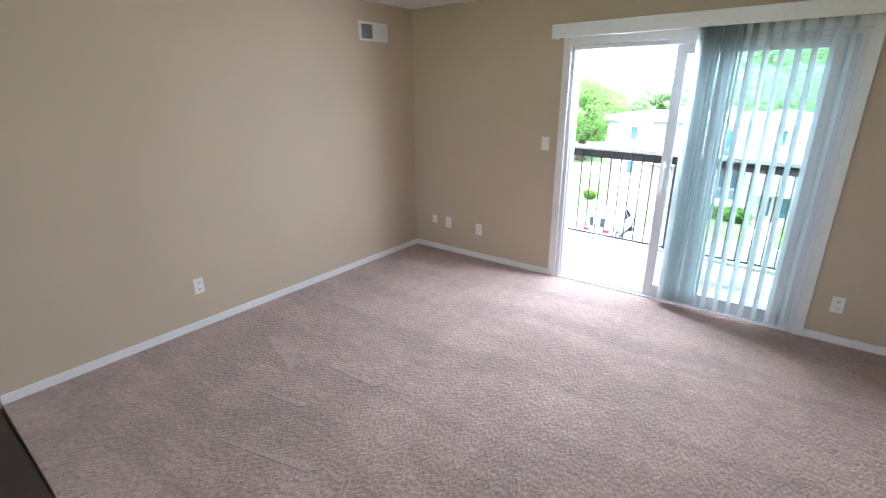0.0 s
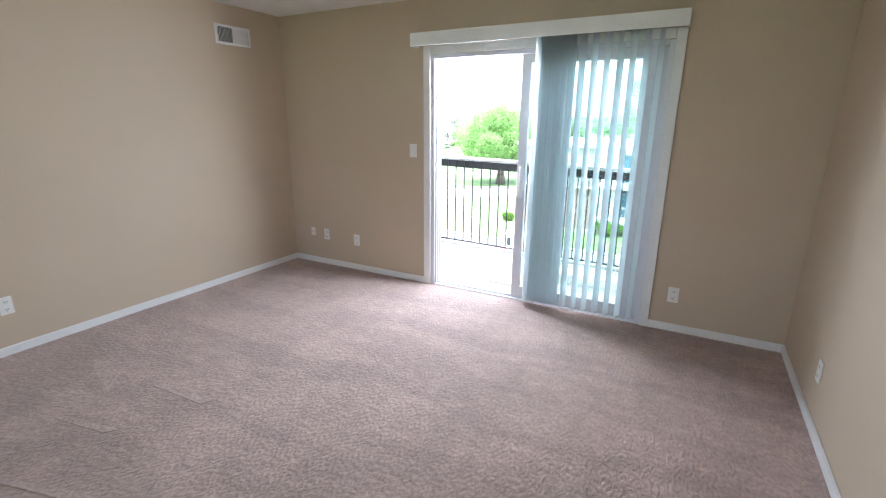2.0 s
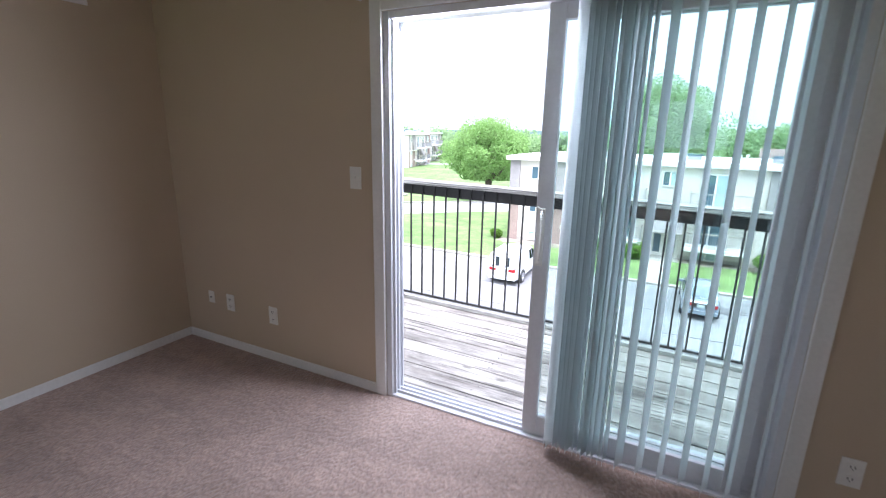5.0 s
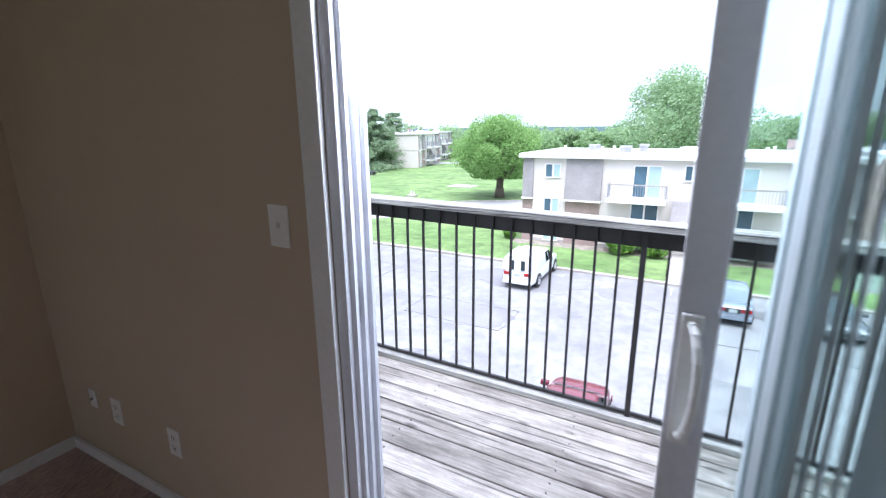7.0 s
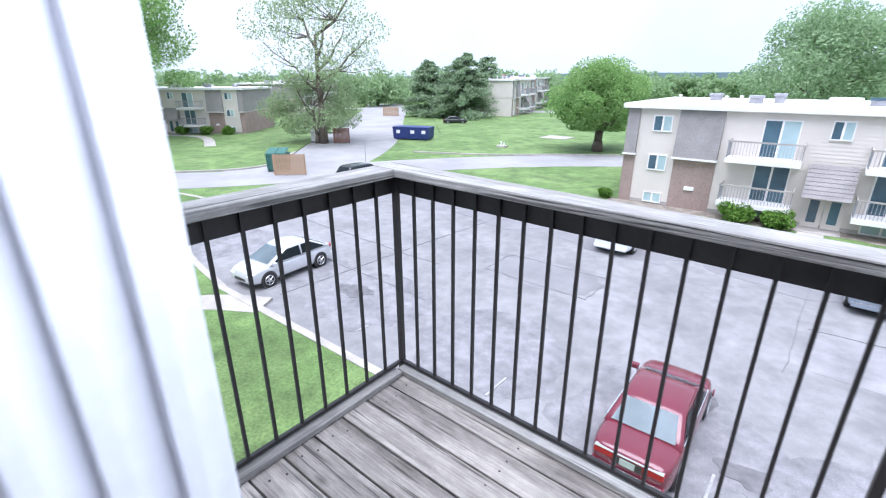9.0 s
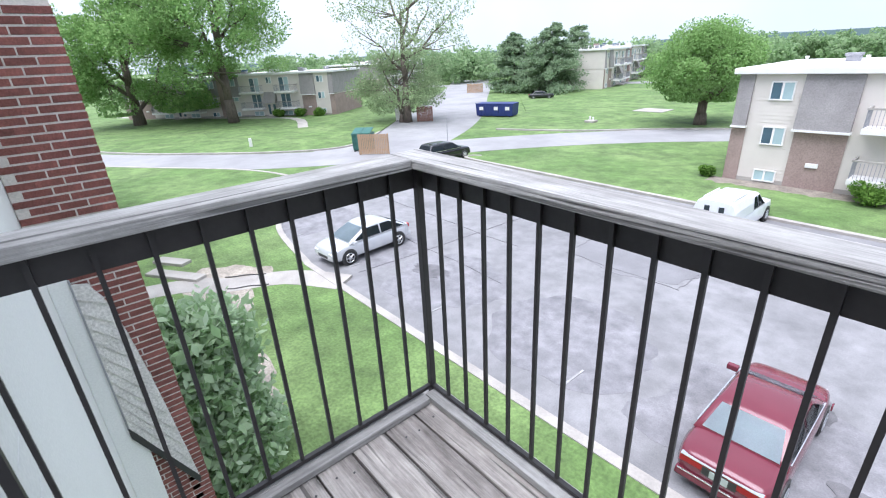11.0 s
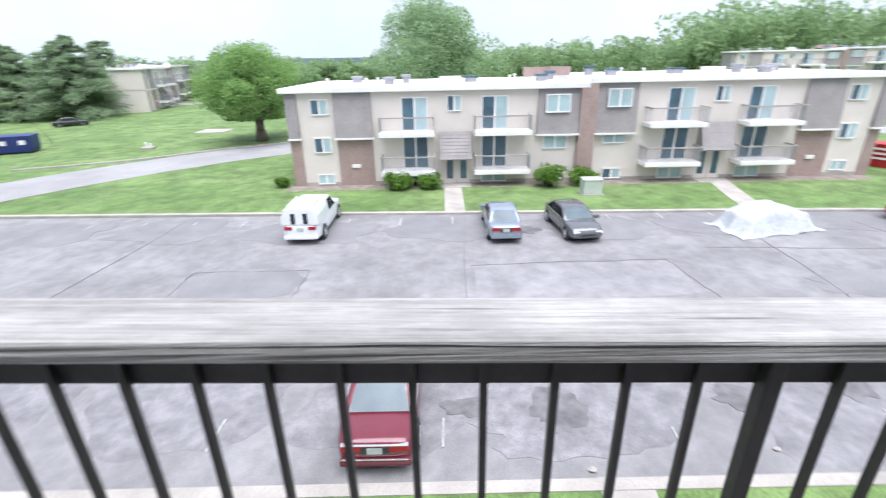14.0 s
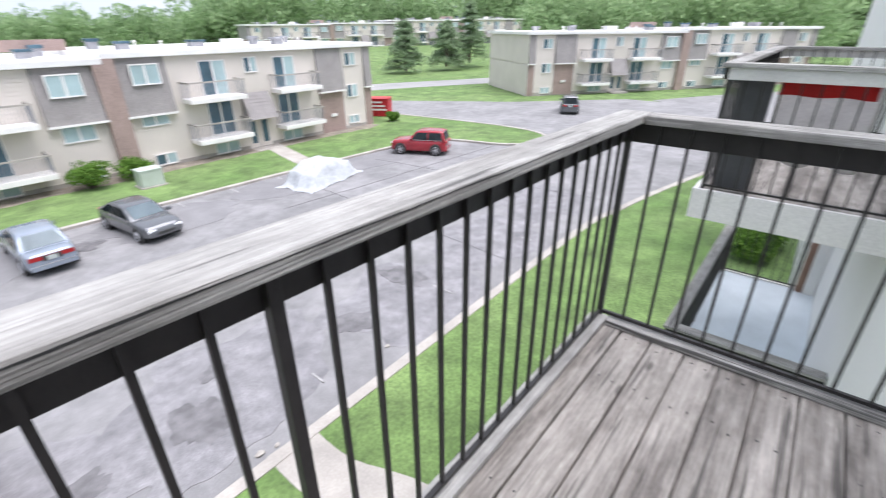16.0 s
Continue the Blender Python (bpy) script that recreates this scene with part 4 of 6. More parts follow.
def mansard(parent, u0, u1, zt, zm, lean=0.32, windows=None):
    bm = bmesh.new()
    n = 20
    h = (zt - zm) / n
    prev = None
    for i in range(n):
        z = zm + i * h
        y = -lean * (1 - i / n) - 0.05
        y2 = -lean * (1 - (i + 1) / n) - 0.05
        lo = [bm.verts.new((u, y - 0.012, z)) for u in (u0, u1)]
        hi = [bm.verts.new((u, y2, z + h)) for u in (u0, u1)]
        bm.faces.new((lo[0], lo[1], hi[1], hi[0]))
        if prev:
            bm.faces.new((prev[0], prev[1], lo[1], lo[0]))
        prev = hi
    for u in (u0, u1):
        bm.faces.new([bm.verts.new(c) for c in ((u, 0, zm), (u, -lean - 0.05, zm), (u, -0.05, zt), (u, 0, zt))])
    bm.faces.new([bm.verts.new(c) for c in ((u0, 0, zm), (u1, 0, zm), (u1, -lean - 0.08, zm), (u0, -lean - 0.08, zm))])
    part("mansard", bm, M_SHINGLE, parent, "grey shingled mansard panel")
    part("trim_board", bmbox(u0 - 0.05, u1 + 0.05, -lean - 0.12, 0, zm - 0.12, zm), M_FAREDGE, parent)


def far_balcony(parent, u0, u1, z):
    bm = bmbox(u0, u1, -1.35, 0, z - 0.28, z, bevel=0.02)
    b = part("balcony", bm, M_FAREDGE, parent, "white edged balcony")
    bm = bmesh.new()
    for a in ((u0, u1, -1.33, -1.25), (u0, u0 + 0.08, -1.25, 0), (u1 - 0.08, u1, -1.25, 0)):
        box(bm, a[0], a[1], a[2], a[3], z + 0.93, z + 1.02)
    part("cap_rail", bm, M_CONC, b)
    bm = bmesh.new()
    for u in np.arange(u0 + 0.06, u1, 0.16):
        box(bm, u - 0.012, u + 0.012, -1.30, -1.276, z, z + 0.93)
    for v in np.arange(-1.2, 0, 0.16):
        box(bm, u0 + 0.03, u0 + 0.054, v, v + 0.024, z, z + 0.93)
        box(bm, u1 - 0.054, u1 - 0.03, v, v + 0.024, z, z + 0.93)
    tagged(part("baluster_screen", bm, M_METALGREY, b, "thin grey balusters"), kind="stuff")


def half_block(b, mirror, dz):
    """One half of a three storey block, from its end (0) to the middle pier (20.4)."""
    H, D = 6.62 + dz, 12.0
    L = 20.4

    def X(a, c):
        return (a, c) if not mirror else (2 * L - c, 2 * L - a)
    dark, teal = (M_WINDARK, M_WINTEAL), (M_WINTEAL, M_WINTEAL)
    x0, x1 = X(0, L)
    bm = bmesh.new()
    box(bm, x0, x1, 0.03, D, -0.3, H - 0.2)
    part("wall", bm, M_SIDING, b, "beige siding wall")
    part("siding", lap_wall(x0, x1, 0.025, 0.35, H - 0.2), M_SIDING, b, "beige lap siding")
    part("foundation", bmbox(x0, x1, -0.02, 0.02, -0.3, 0.34), M_CONC, b, "concrete foundation")
    bm = bmbox(x0 - (0.35 if not mirror else 0), x1 + (0.35 if mirror else 0), -0.35, D + 0.3, H - 0.2, H + 0.12, bevel=0.03)
    r = part("roof", bm, M_ROOF, b, "white flat roof with a pale edge")
    if mirror:
        part("parapet", bmbox(L - 3.4, L + 0.3, 6.2, 6.5, H + 0.1, H + 0.75), M_BROWN, r, "low brown parapet wall")
    part("skylight", bmbox(*X(10.6, 11.9), 1.6, 2.5, H + 0.1, H + 0.62, bevel=0.05), M_ROOF, r, "white roof curb")
    for u, v, w, h in ((6.4, 3.0, 0.7, 0.5), (7.6, 4.6, 0.55, 0.6), (12.3, 4.0, 0.9, 0.45), (17.5, 3.2, 0.7, 0.5), (18.6, 5.2, 0.6, 0.65), (3.5, 6.5, 0.7, 0.5)):
        a, c = X(u, u + w)
        g = part("rooftop_unit", bmbox(a, c, v, v + w, H + 0.1, H + 0.1 + h, bevel=0.03), M_METALGREY, r, "grey rooftop ventilation box")
        part("hood", bmbox(a - 0.07, c + 0.07, v - 0.07, v + w + 0.07, H + 0.1 + h * 0.72, H + 0.12 + h, bevel=0.03), M_WINDARK if u > 12 else M_METALGREY, g)
    for u, v in ((5.2, 2.4), (5.9, 3.4), (10.5, 2.6), (15.5, 3.0), (16.2, 5.5), (2.2, 3.5)):
        a, c = X(u, u + 0.2)
        bm = bmesh.new()
        tube(bm, (a, v, H + 0.1), (a, v, H + 0.5), 0.07, seg=8)
        tube(bm, (a, v, H + 0.5), (a, v, H + 0.6), 0.11, seg=8)
        part("vent_pipe", bm, M_FAREDGE, r, "pale vent pipe")
    # end return in grey and brown
    part("end_panel", bmbox(*X(-0.05, 0.0), 0, D, 0, 3.3), M_BROWN, b)
    part("end_panel", bmbox(*X(-0.07, 0.0), -0.05, D, 3.45, H - 0.2), M_SHINGLE, b)
    mansard(b, *X(0.0, 0.75), H - 0.2, 3.47, 0.22)
    part("brown_panel", bmbox(*X(0.0, 0.75), -0.045, 0, 0.05, 3.33), M_BROWN, b, "brown brick panel")
    # first column of windows
    w = X(1.70, 2.75)
    for z0, z1, g in ((5.05, 5.95, dark), (2.5, 3.42, dark), (0.28, 0.85, teal)):
        far_window(b, *w, -0.01, z0 + dz, z1 + dz, g)
    mansard(b, *X(3.2, 5.75), H - 0.2, 3.47)
    part("brown_panel", bmbox(*X(3.25, 5.7), -0.05, 0, 0.05, 3.33), M_BROWN, b, "brown brick panel")
    part("wall_lamp", bmbox(*X(4.15, 4.75), -0.16, -0.05, 1.35, 1.6, bevel=0.03), M_FAREDGE, b, "white wall lamp")
    for a, c, s0, s1 in ((6.3, 10.0, 7.85, 9.5), (12.7, 16.5, 13.3, 14.95)):
        for z in (3.85 + dz, 1.25 + dz):
            far_balcony(b, *X(a, c), z)
            far_window(b, *X(s0, s1), -0.01, z + 0.05, z + 2.12, dark if z > 3 else (M_WINDARK, M_WINDARK), 1)
        far_window(b, *X(s0, s1), -0.01, 0.25, 0.9, teal)
    far_window(b, *X(10.95, 11.8), -0.01, 5.15 + dz, 6.05 + dz, dark)
    # entrance
    bm = bmesh.new()
    a, c = X(10.35, 12.55)
    for i in range(8):
        z = 2.0 + dz + i * 0.22
        y, y2 = -1.0 + i * 0.11, -1.0 + (i + 1) * 0.11
        bm.faces.new([bm.verts.new(p) for p in ((a, y - 0.03, z), (c, y - 0.03, z), (c, y2, z + 0.22), (a, y2, z + 0.22))])
    for u in (a, c):
        bm.faces.new([bm.verts.new(p) for p in ((u, 0, 2.0 + dz), (u, -1.0, 2.0 + dz), (u, -0.12, 3.76 + dz), (u, 0, 3.76 + dz))])
    bm.faces.new([bm.verts.new(p) for p in ((a, 0, 2.0 + dz), (c, 0, 2.0 + dz), (c, -1.03, 2.0 + dz), (a, -1.03, 2.0 + dz))])
    part("canopy", bm, M_SHINGLE, b, "grey shingled entrance canopy")
    for k in (0, 1):
        m0 = 10.6 + k * 0.95
        d = part("door", bmbox(*X(m0, m0 + 0.88), -0.06, 0.0, 0.15, 2.0 + dz), M_SIDING, b, "pale entrance door")
        part("pane", bmbox(*X(m0 + 0.22, m0 + 0.66), -0.075, -0.055, 0.45, 1.75 + dz), M_WINDARK, d)
    part("door_step", bmbox(*X(10.4, 12.5), -1.3, -0.02, -0.1, 0.14, bevel=0.02), M_CONC, b)
    # mansard bay by the middle pier
    mansard(b, *X(17.05, 19.85), H - 0.2, 3.47, 0.3)
    far_window(b, *X(17.6, 19.1), -0.30, 4.95 + dz, 6.0 + dz, teal)
    far_window(b, *X(17.6, 19.1), -0.01, 2.5 + dz, 3.3, teal)
    far_window(b, *X(17.7, 18.9), -0.01, 0.3, 0.9, dark)
    part("pier", bmbox(*X(19.85, 20.4), -0.4, 0.02, -0.2, H - 0.2), M_BROWN, b, "brown brick pier")


def apartment_block(at, turn, label, scale=1.0):
    b = root("apartment_building", label, "apartment building", at, turn)
    half_block(b, False, 0.0)
    half_block(b, True, 0.28)
    return b


block = apartment_block((-8.7, 33.3, GZ), 0, "three storey beige apartment building with grey and brown panels")


def block_copy(x, y, z, turn, s, label):
    c = copy_thing(block, pose(x, y, z, 0, 0, turn) @ Matrix.Scale(s, 4))
    return tagged(c, label)


pale_end = block_copy(-54, 93, GZ, 108, 1.2, "pale apartment building beyond the pines")
across = block_copy(57.2, 31.2, GZ, -36, 1.12, "three storey beige apartment building across the drive")
for ob in (*across.children, *pale_end.children):
    if ob.name.startswith("end_panel"):
        ob.data = ob.data.copy()
        ob.data.materials[0] = M_SIDING
block_copy(-102.2, 13.6, GZ, 38, 1.0, "beige and brown apartment building behind the trees")
block_copy(-97, 66, GZ, 128, 1.1, "beige apartment building end with stacked balconies")
block_copy(73, 122, -5.4, -20, 1.1, "pale apartment building on the far slope")
block_copy(112, 108, -4.5, -27, 1.12, "pale apartment building on the far slope")

# grassy slope at the far side
bm = bmesh.new()
bmesh.ops.create_grid(bm, x_segments=50, y_segments=40, size=0.5)
for v in bm.verts:
    x, y = 40 + (v.co.x + 0.5) * 320, -40 + (v.co.y + 0.5) * 330
    d = max(0.0, (x * 0.62 + y * 0.78) - 95)
    edge = min(1, (x - 40) / 40) * min(1, (290 - y) / 60)
    v.co = (x, y, GZ - 0.4 + max(0, edge) * 7 * (1 - math.exp(-d / 90)) + noise.noise((x * 0.02, y * 0.02, 0)) * 0.6 * (d > 0))
solid("lawn_slope", bm, M_GRASS, "rising green slope", "lawn", "structure", smooth=True)


# ---- plants ----
def leaf_mesh(name, pts, size, material, flat=0.5, seed=1):
    """Many small folded leaves, each an island of its own."""
    rng = np.random.default_rng(seed)
    n = len(pts)
    a = rng.normal(size=(n, 3))
    a /= np.linalg.norm(a, axis=1)[:, None]
    b = rng.normal(size=(n, 3))
    b[:, 2] *= flat
    b -= a * (a * b).sum(1)[:, None]
    b /= np.linalg.norm(b, axis=1)[:, None] + 1e-9
    s = (size * rng.uniform(0.6, 1.3, n))[:, None]
    v = np.concatenate([pts - a * s, pts + b * s * 0.55, pts + a * s, pts - b * s * 0.55], axis=1).reshape(-1, 3)
    f = np.arange(4 * n).reshape(n, 4)
    me = bpy.data.meshes.new(name)
    me.from_pydata(v.tolist(), [], f.tolist())
    me.materials.append(material)
    return me


def clump_points(rng, centres, radii, count):
    """Points spread over the shells of several clumps."""
    k = rng.integers(0, len(centres), count)
    d = rng.normal(size=(count, 3))
    d /= np.linalg.norm(d, axis=1)[:, None]
    r = radii[k] * rng.uniform(0.35, 1.0, count) ** 0.5
    return centres[k] + d * r[:, None] * np.array([1, 1, 0.8])


def tree(at, height, width, base, leaves, count, leaf, label, seed, trunk=0.35, clumps=26, spread=0.27, shape=1.0, skirt=0):
    rng = np.random.default_rng(seed)
    t = root("tree", label, "tree", at)
    ch = height - base
    cs, rs = [], []
    for i in range(clumps):
        h = rng.uniform(0.06, 0.95)
        lim = width / 2 * (math.sin(math.pi * min(1, max(0.08, h ** 0.75))) ** 0.6) * shape
        a, rr = rng.uniform(0, 6.283), lim * math.sqrt(rng.uniform(0.15, 1)) * 0.80
        cs.append((rr * math.cos(a), rr * math.sin(a), base + h * ch))
        rs.append(width * spread * rng.uniform(0.45, 0.8))
    for i in range(skirt):
        a, rr = rng.uniform(0, 6.283), width / 2 * rng.uniform(0.3, 0.8)
        cs.append((rr * math.cos(a), rr * math.sin(a), base + ch * rng.uniform(-0.02, 0.14)))
        rs.append(width * spread * rng.uniform(0.35, 0.6))
    cs, rs = np.array(cs), np.array(rs)
    bm = bmesh.new()
    top = base + ch * 0.55
    p = Vector((0, 0, 0))
    for i in range(5):
        q = Vector((rng.uniform(-0.15, 0.15), rng.uniform(-0.15, 0.15), top * (i + 1) / 5))
        tube(bm, p, q, trunk * (1.25 - 0.25 * min(i, 1) - 0.16 * i), trunk * (1.0 - 0.16 * i), seg=9)
        p = q
    forks = [(rng.uniform(0, 6.283), base * 0.8 + (top - base * 0.8) * k / 6) for k in range(7)]
    limbs = []
    for a, z in forks:
        r = width * 0.17 * rng.uniform(0.7, 1.2)
        tip = Vector((r * math.cos(a), r * math.sin(a), z + ch * 0.30 * rng.uniform(0.8, 1.3)))
        mid = Vector((tip.x * 0.6, tip.y * 0.6, z + (tip.z - z) * 0.4))
        tube(bm, (0, 0, z), mid, trunk * 0.42, trunk * 0.32, seg=6, caps=False)
        tube(bm, mid, tip, trunk * 0.32, trunk * 0.2, seg=6, caps=False)
        limbs.append((mid, tip))
    for c in cs:
        c = Vector(c)
        st = min((p for l in limbs for p in l), key=lambda p: (p - c).length + (4 if p.z > c.z else 0))
        m = st.lerp(c, 0.5) + Vector((rng.normal() * 0.25, rng.normal() * 0.25, -0.03 * ch))
        tube(bm, st, m, trunk * 0.17, trunk * 0.10, seg=5, caps=False)
        tube(bm, m, c, trunk * 0.10, trunk * 0.03, seg=5, caps=False)
    part("trunk", bm, M_BARK, t, "grey brown trunk and limbs", smooth=True)
    pts = clump_points(rng, cs, rs, count)
    pts[:, 2] = np.maximum(pts[:, 2], base * 0.85)
    ob = new("crown", leaf_mesh("crown", pts, leaf, leaves, seed=seed))
    ob.parent = t
    return t


def conifer(at, height, width, label, seed, count=8000):
    rng = np.random.default_rng(seed)
    t = root("conifer", label, "tree", at)
    bm = bmesh.new()
    tube(bm, (0, 0, 0), (0, 0, height), 0.28, 0.03, seg=8)
    pts = []
    n = 130
    for i in range(n):
        h = rng.uniform(0.07, 0.98)
        r = width / 2 * (1 - h) ** 0.58 * rng.uniform(0.65, 1.1) + 0.15
        a = rng.uniform(0, 6.283)
        tip = np.array([r * math.cos(a), r * math.sin(a), h * height - r * 0.08])
        tube(bm, (0, 0, h * height), tip, 0.05, 0.015, seg=4, caps=False)
        m = count // n
        u = rng.uniform(0.2, 1, m)[:, None]
        pts.append(np.array([0, 0, h * height]) * (1 - u) + tip * u + rng.normal(size=(m, 3)) * np.array([0.28, 0.28, 0.16]) * (0.4 + r * 0.22))
    part("trunk", bm, M_BARK, t)
    ob = new("crown", leaf_mesh("crown", np.concatenate(pts), 0.23, L_PINE, 0.4, seed))
    ob.parent = t
    return t


def bush(name, at, r, h, leaves, count, leaf, label, seed, cat="bush", wild=False):
    rng = np.random.default_rng(seed)
    n = 14
    cs = np.array([(r * 0.6 * math.cos(i * 2.4) * math.sqrt(i / n), r * 0.6 * math.sin(i * 2.4) * math.sqrt(i / n), h * rng.uniform(0.3, 0.75)) for i in range(n)])
    rr = np.full(n, min(r, h) * 0.45)
    if wild:
        n = 110
        a, q, v = rng.uniform(0, 6.283, n), np.sqrt(rng.uniform(0.05, 1, n)), rng.uniform(0.03, 0.90, n)
        q = q * r * (0.80 - 0.45 * v ** 3)
        cs = np.stack([q * np.cos(a), q * np.sin(a), h * v], axis=1)
        rr = r * rng.uniform(0.26, 0.46, n)
    pts = clump_points(rng, cs, rr, count)
    if wild:
        pts += rng.normal(size=pts.shape) * r * 0.09
    pts[:, 2] = np.clip(pts[:, 2], 0.03, None)
    t = root(name, label, cat, at)
    ob = new("foliage", leaf_mesh("foliage", pts, leaf, leaves, seed=seed))
    ob.parent = t
    bm = bmesh.new()
    for c in cs:
        tube(bm, (c[0] * 0.2, c[1] * 0.2, -0.03), c, 0.03, 0.01, seg=4, caps=False)
    part("stem", bm, M_BARK, t)
    return t


tree((-18.8, 54.5, GZ), 9.1, 12.2, 3.1, L_MAPLE, 44000, 0.145, "full round bright green maple on the lawn", 3, 0.55, 44)
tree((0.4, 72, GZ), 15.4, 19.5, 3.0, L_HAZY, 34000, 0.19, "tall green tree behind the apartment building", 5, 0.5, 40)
tree((-51.2, 39.5, GZ), 19, 25, 6.5, L_PALE, 11000, 0.15, "tall sparse tree with thin pale leaves", 7, 0.5, 60, 0.13)
tree((-51.9, 38.9, GZ), 8.5, 14.5, 1.5, L_PALE, 13000, 0.145, "low pale green tree by the bins", 8, 0.3, 30, 0.2)
tree((-76.8, 24.2, GZ), 27, 31, 6.5, L_ASH, 60000, 0.20, "large old shade tree on the lawn", 9, 0.72, 70, 0.16, skirt=3)
tree((-90, 13.4, GZ), 26, 27, 2.5, L_ASH, 55000, 0.21, "large leafy shade tree", 10, 0.8, 50, 0.18, skirt=11)
conifer((-61, 84.4, GZ), 13.6, 17.5, "broad dark green pine", 11, 34000)
conifer((-70.5, 83.7, GZ), 12.2, 14, "broad dark green pine", 12, 28000)
conifer((-64, 98, GZ), 13.5, 15, "dark green pine further back", 13, 12000)
conifer((72, 66, GZ + 0.3), 9.0, 9.5, "dark green spruce on the far lawn", 14)
conifer((81, 63, GZ + 0.8), 8.5, 9, "dark green spruce on the far lawn", 16)
conifer((89, 63, GZ + 1.0), 12.0, 9.5, "tall dark green spruce on the far lawn", 17)
for i, (x, y, r, h) in enumerate(((-1.2, 31.9, 1.1, 1.25), (0.85, 31.9, 0.95, 1.1), (9.1, 31.9, 1.25, 1.5), (11.5, 32.1, 1.15, 1.35), (34.0, 32.6, 0.75, 0.9), (-9.6, 33.0, 0.55, 0.7))):
    bush("round_bush", (x, y, GZ + 0.1), r, h, L_BUSH, 2600, 0.085, "clipped round green bush in front of the building", 30 + i)
bush("tall_shrub", (-7.2, 1.5, GZ + 0.1), 1.3, 4.2, L_SHRUB, 27000, 0.125, "tall pale leafed shrub beside the brick pier", 41, "shrub", True)
for i, (x, y) in enumerate(((21.8, 1.6), (23.4, 1.3))):
    bush("round_bush", (x, y, GZ + 0.1), 1.0, 1.1, L_BUSH, 2200, 0.08, "leafy green bush below the neighbour's balcony", 70 + i)
for i, (x, y) in enumerate(((-76.8, 31.6), (-73.6, 34.0), (-70.9, 36.1))):
    bush("round_bush", (x, y, GZ + 0.1), 1.15, 1.3, L_BUSH, 1200, 0.16, "round dark bush by the far building", 50 + i)


def woods(name, arc, dist, depth, h0, h1, count, leaf, label, seed, base=GZ):
    """A belt of far trees seen over the roofs."""
    rng = np.random.default_rng(seed)
    n = int((arc[1] - arc[0]) * 5)
    cs, rs = [], []
    for i in range(n):
        a = radians(rng.uniform(*arc))
        d = dist + rng.uniform(0, depth)
        top = h0 + (h1 - h0) * (math.degrees(a) - arc[0]) / (arc[1] - arc[0])
        top *= rng.uniform(0.72, 1.08)
        for k in range(5):
            cs.append((d * math.sin(a) + rng.normal() * 3, d * math.cos(a) + rng.normal() * 3, base + top * rng.uniform(0.15, 0.88)))
            rs.append(top * rng.uniform(0.16, 0.30))
    pts = clump_points(rng, np.array(cs), np.array(rs), count)
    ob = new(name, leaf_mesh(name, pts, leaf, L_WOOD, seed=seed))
    tagged(ob, label, "woods", kind="stuff")


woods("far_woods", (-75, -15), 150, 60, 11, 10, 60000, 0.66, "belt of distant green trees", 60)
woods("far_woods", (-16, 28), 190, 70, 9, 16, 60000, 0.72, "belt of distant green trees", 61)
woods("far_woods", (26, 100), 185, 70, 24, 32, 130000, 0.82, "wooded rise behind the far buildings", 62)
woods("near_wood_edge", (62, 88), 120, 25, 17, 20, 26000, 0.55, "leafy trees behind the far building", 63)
bm = bmesh.new()
prev = None
# the blue of the distant air is painted into the hill colour
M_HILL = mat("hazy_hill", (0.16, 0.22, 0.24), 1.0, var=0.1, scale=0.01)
for i in range(81):
    a = radians(-80 + 180 * i / 80)
    x, y = 1400 * math.sin(a), 1400 * math.cos(a)
    h = 14 + 9 * noise.noise((i * 0.21, 0.5, 0))
    cur = (bm.verts.new((x, y, GZ - 3)), bm.verts.new((x, y, GZ + h)), bm.verts.new((x * 1.2, y * 1.2, GZ - 3)))
    if prev:
        bm.faces.new((prev[0], cur[0], cur[1], prev[1]))
        bm.faces.new((prev[1], cur[1], cur[2], prev[2]))
    prev = cur
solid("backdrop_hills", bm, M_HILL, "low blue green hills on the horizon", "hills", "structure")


# ---- vehicles ----
def loft(bm, rows):
    """A closed skin over cross-sections, each a list of points."""
    vs = [[bm.verts.new(p) for p in r] for r in rows]
    n = len(vs[0])
    for a, b in zip(vs, vs[1:]):
        for k in range(n):
            bm.faces.new((a[k], a[(k + 1) % n], b[(k + 1) % n], b[k]))
    bm.faces.new(vs[0][::-1])
    bm.faces.new(vs[-1])
    bmesh.ops.recalc_face_normals(bm, faces=bm.faces)


def section(x, hw, z0, z1, tuck=0.9):
    """Half-rounded car section at x: half width, sill and top height."""
    h = z1 - z0
    half = [(hw * 0.90, z0), (hw * 0.985, z0 + h * 0.18), (hw, z0 + h * 0.45), (hw * 0.985, z0 + h * 0.72), (hw * 0.955, z0 + h * 0.90), (hw * tuck * 0.93, z0 + h * 0.985), (hw * 0.45, z1 + 0.012)]
    return [(x, y, z) for y, z in half] + [(x, -y, z) for y, z in half[::-1]]


WHEEL = {}


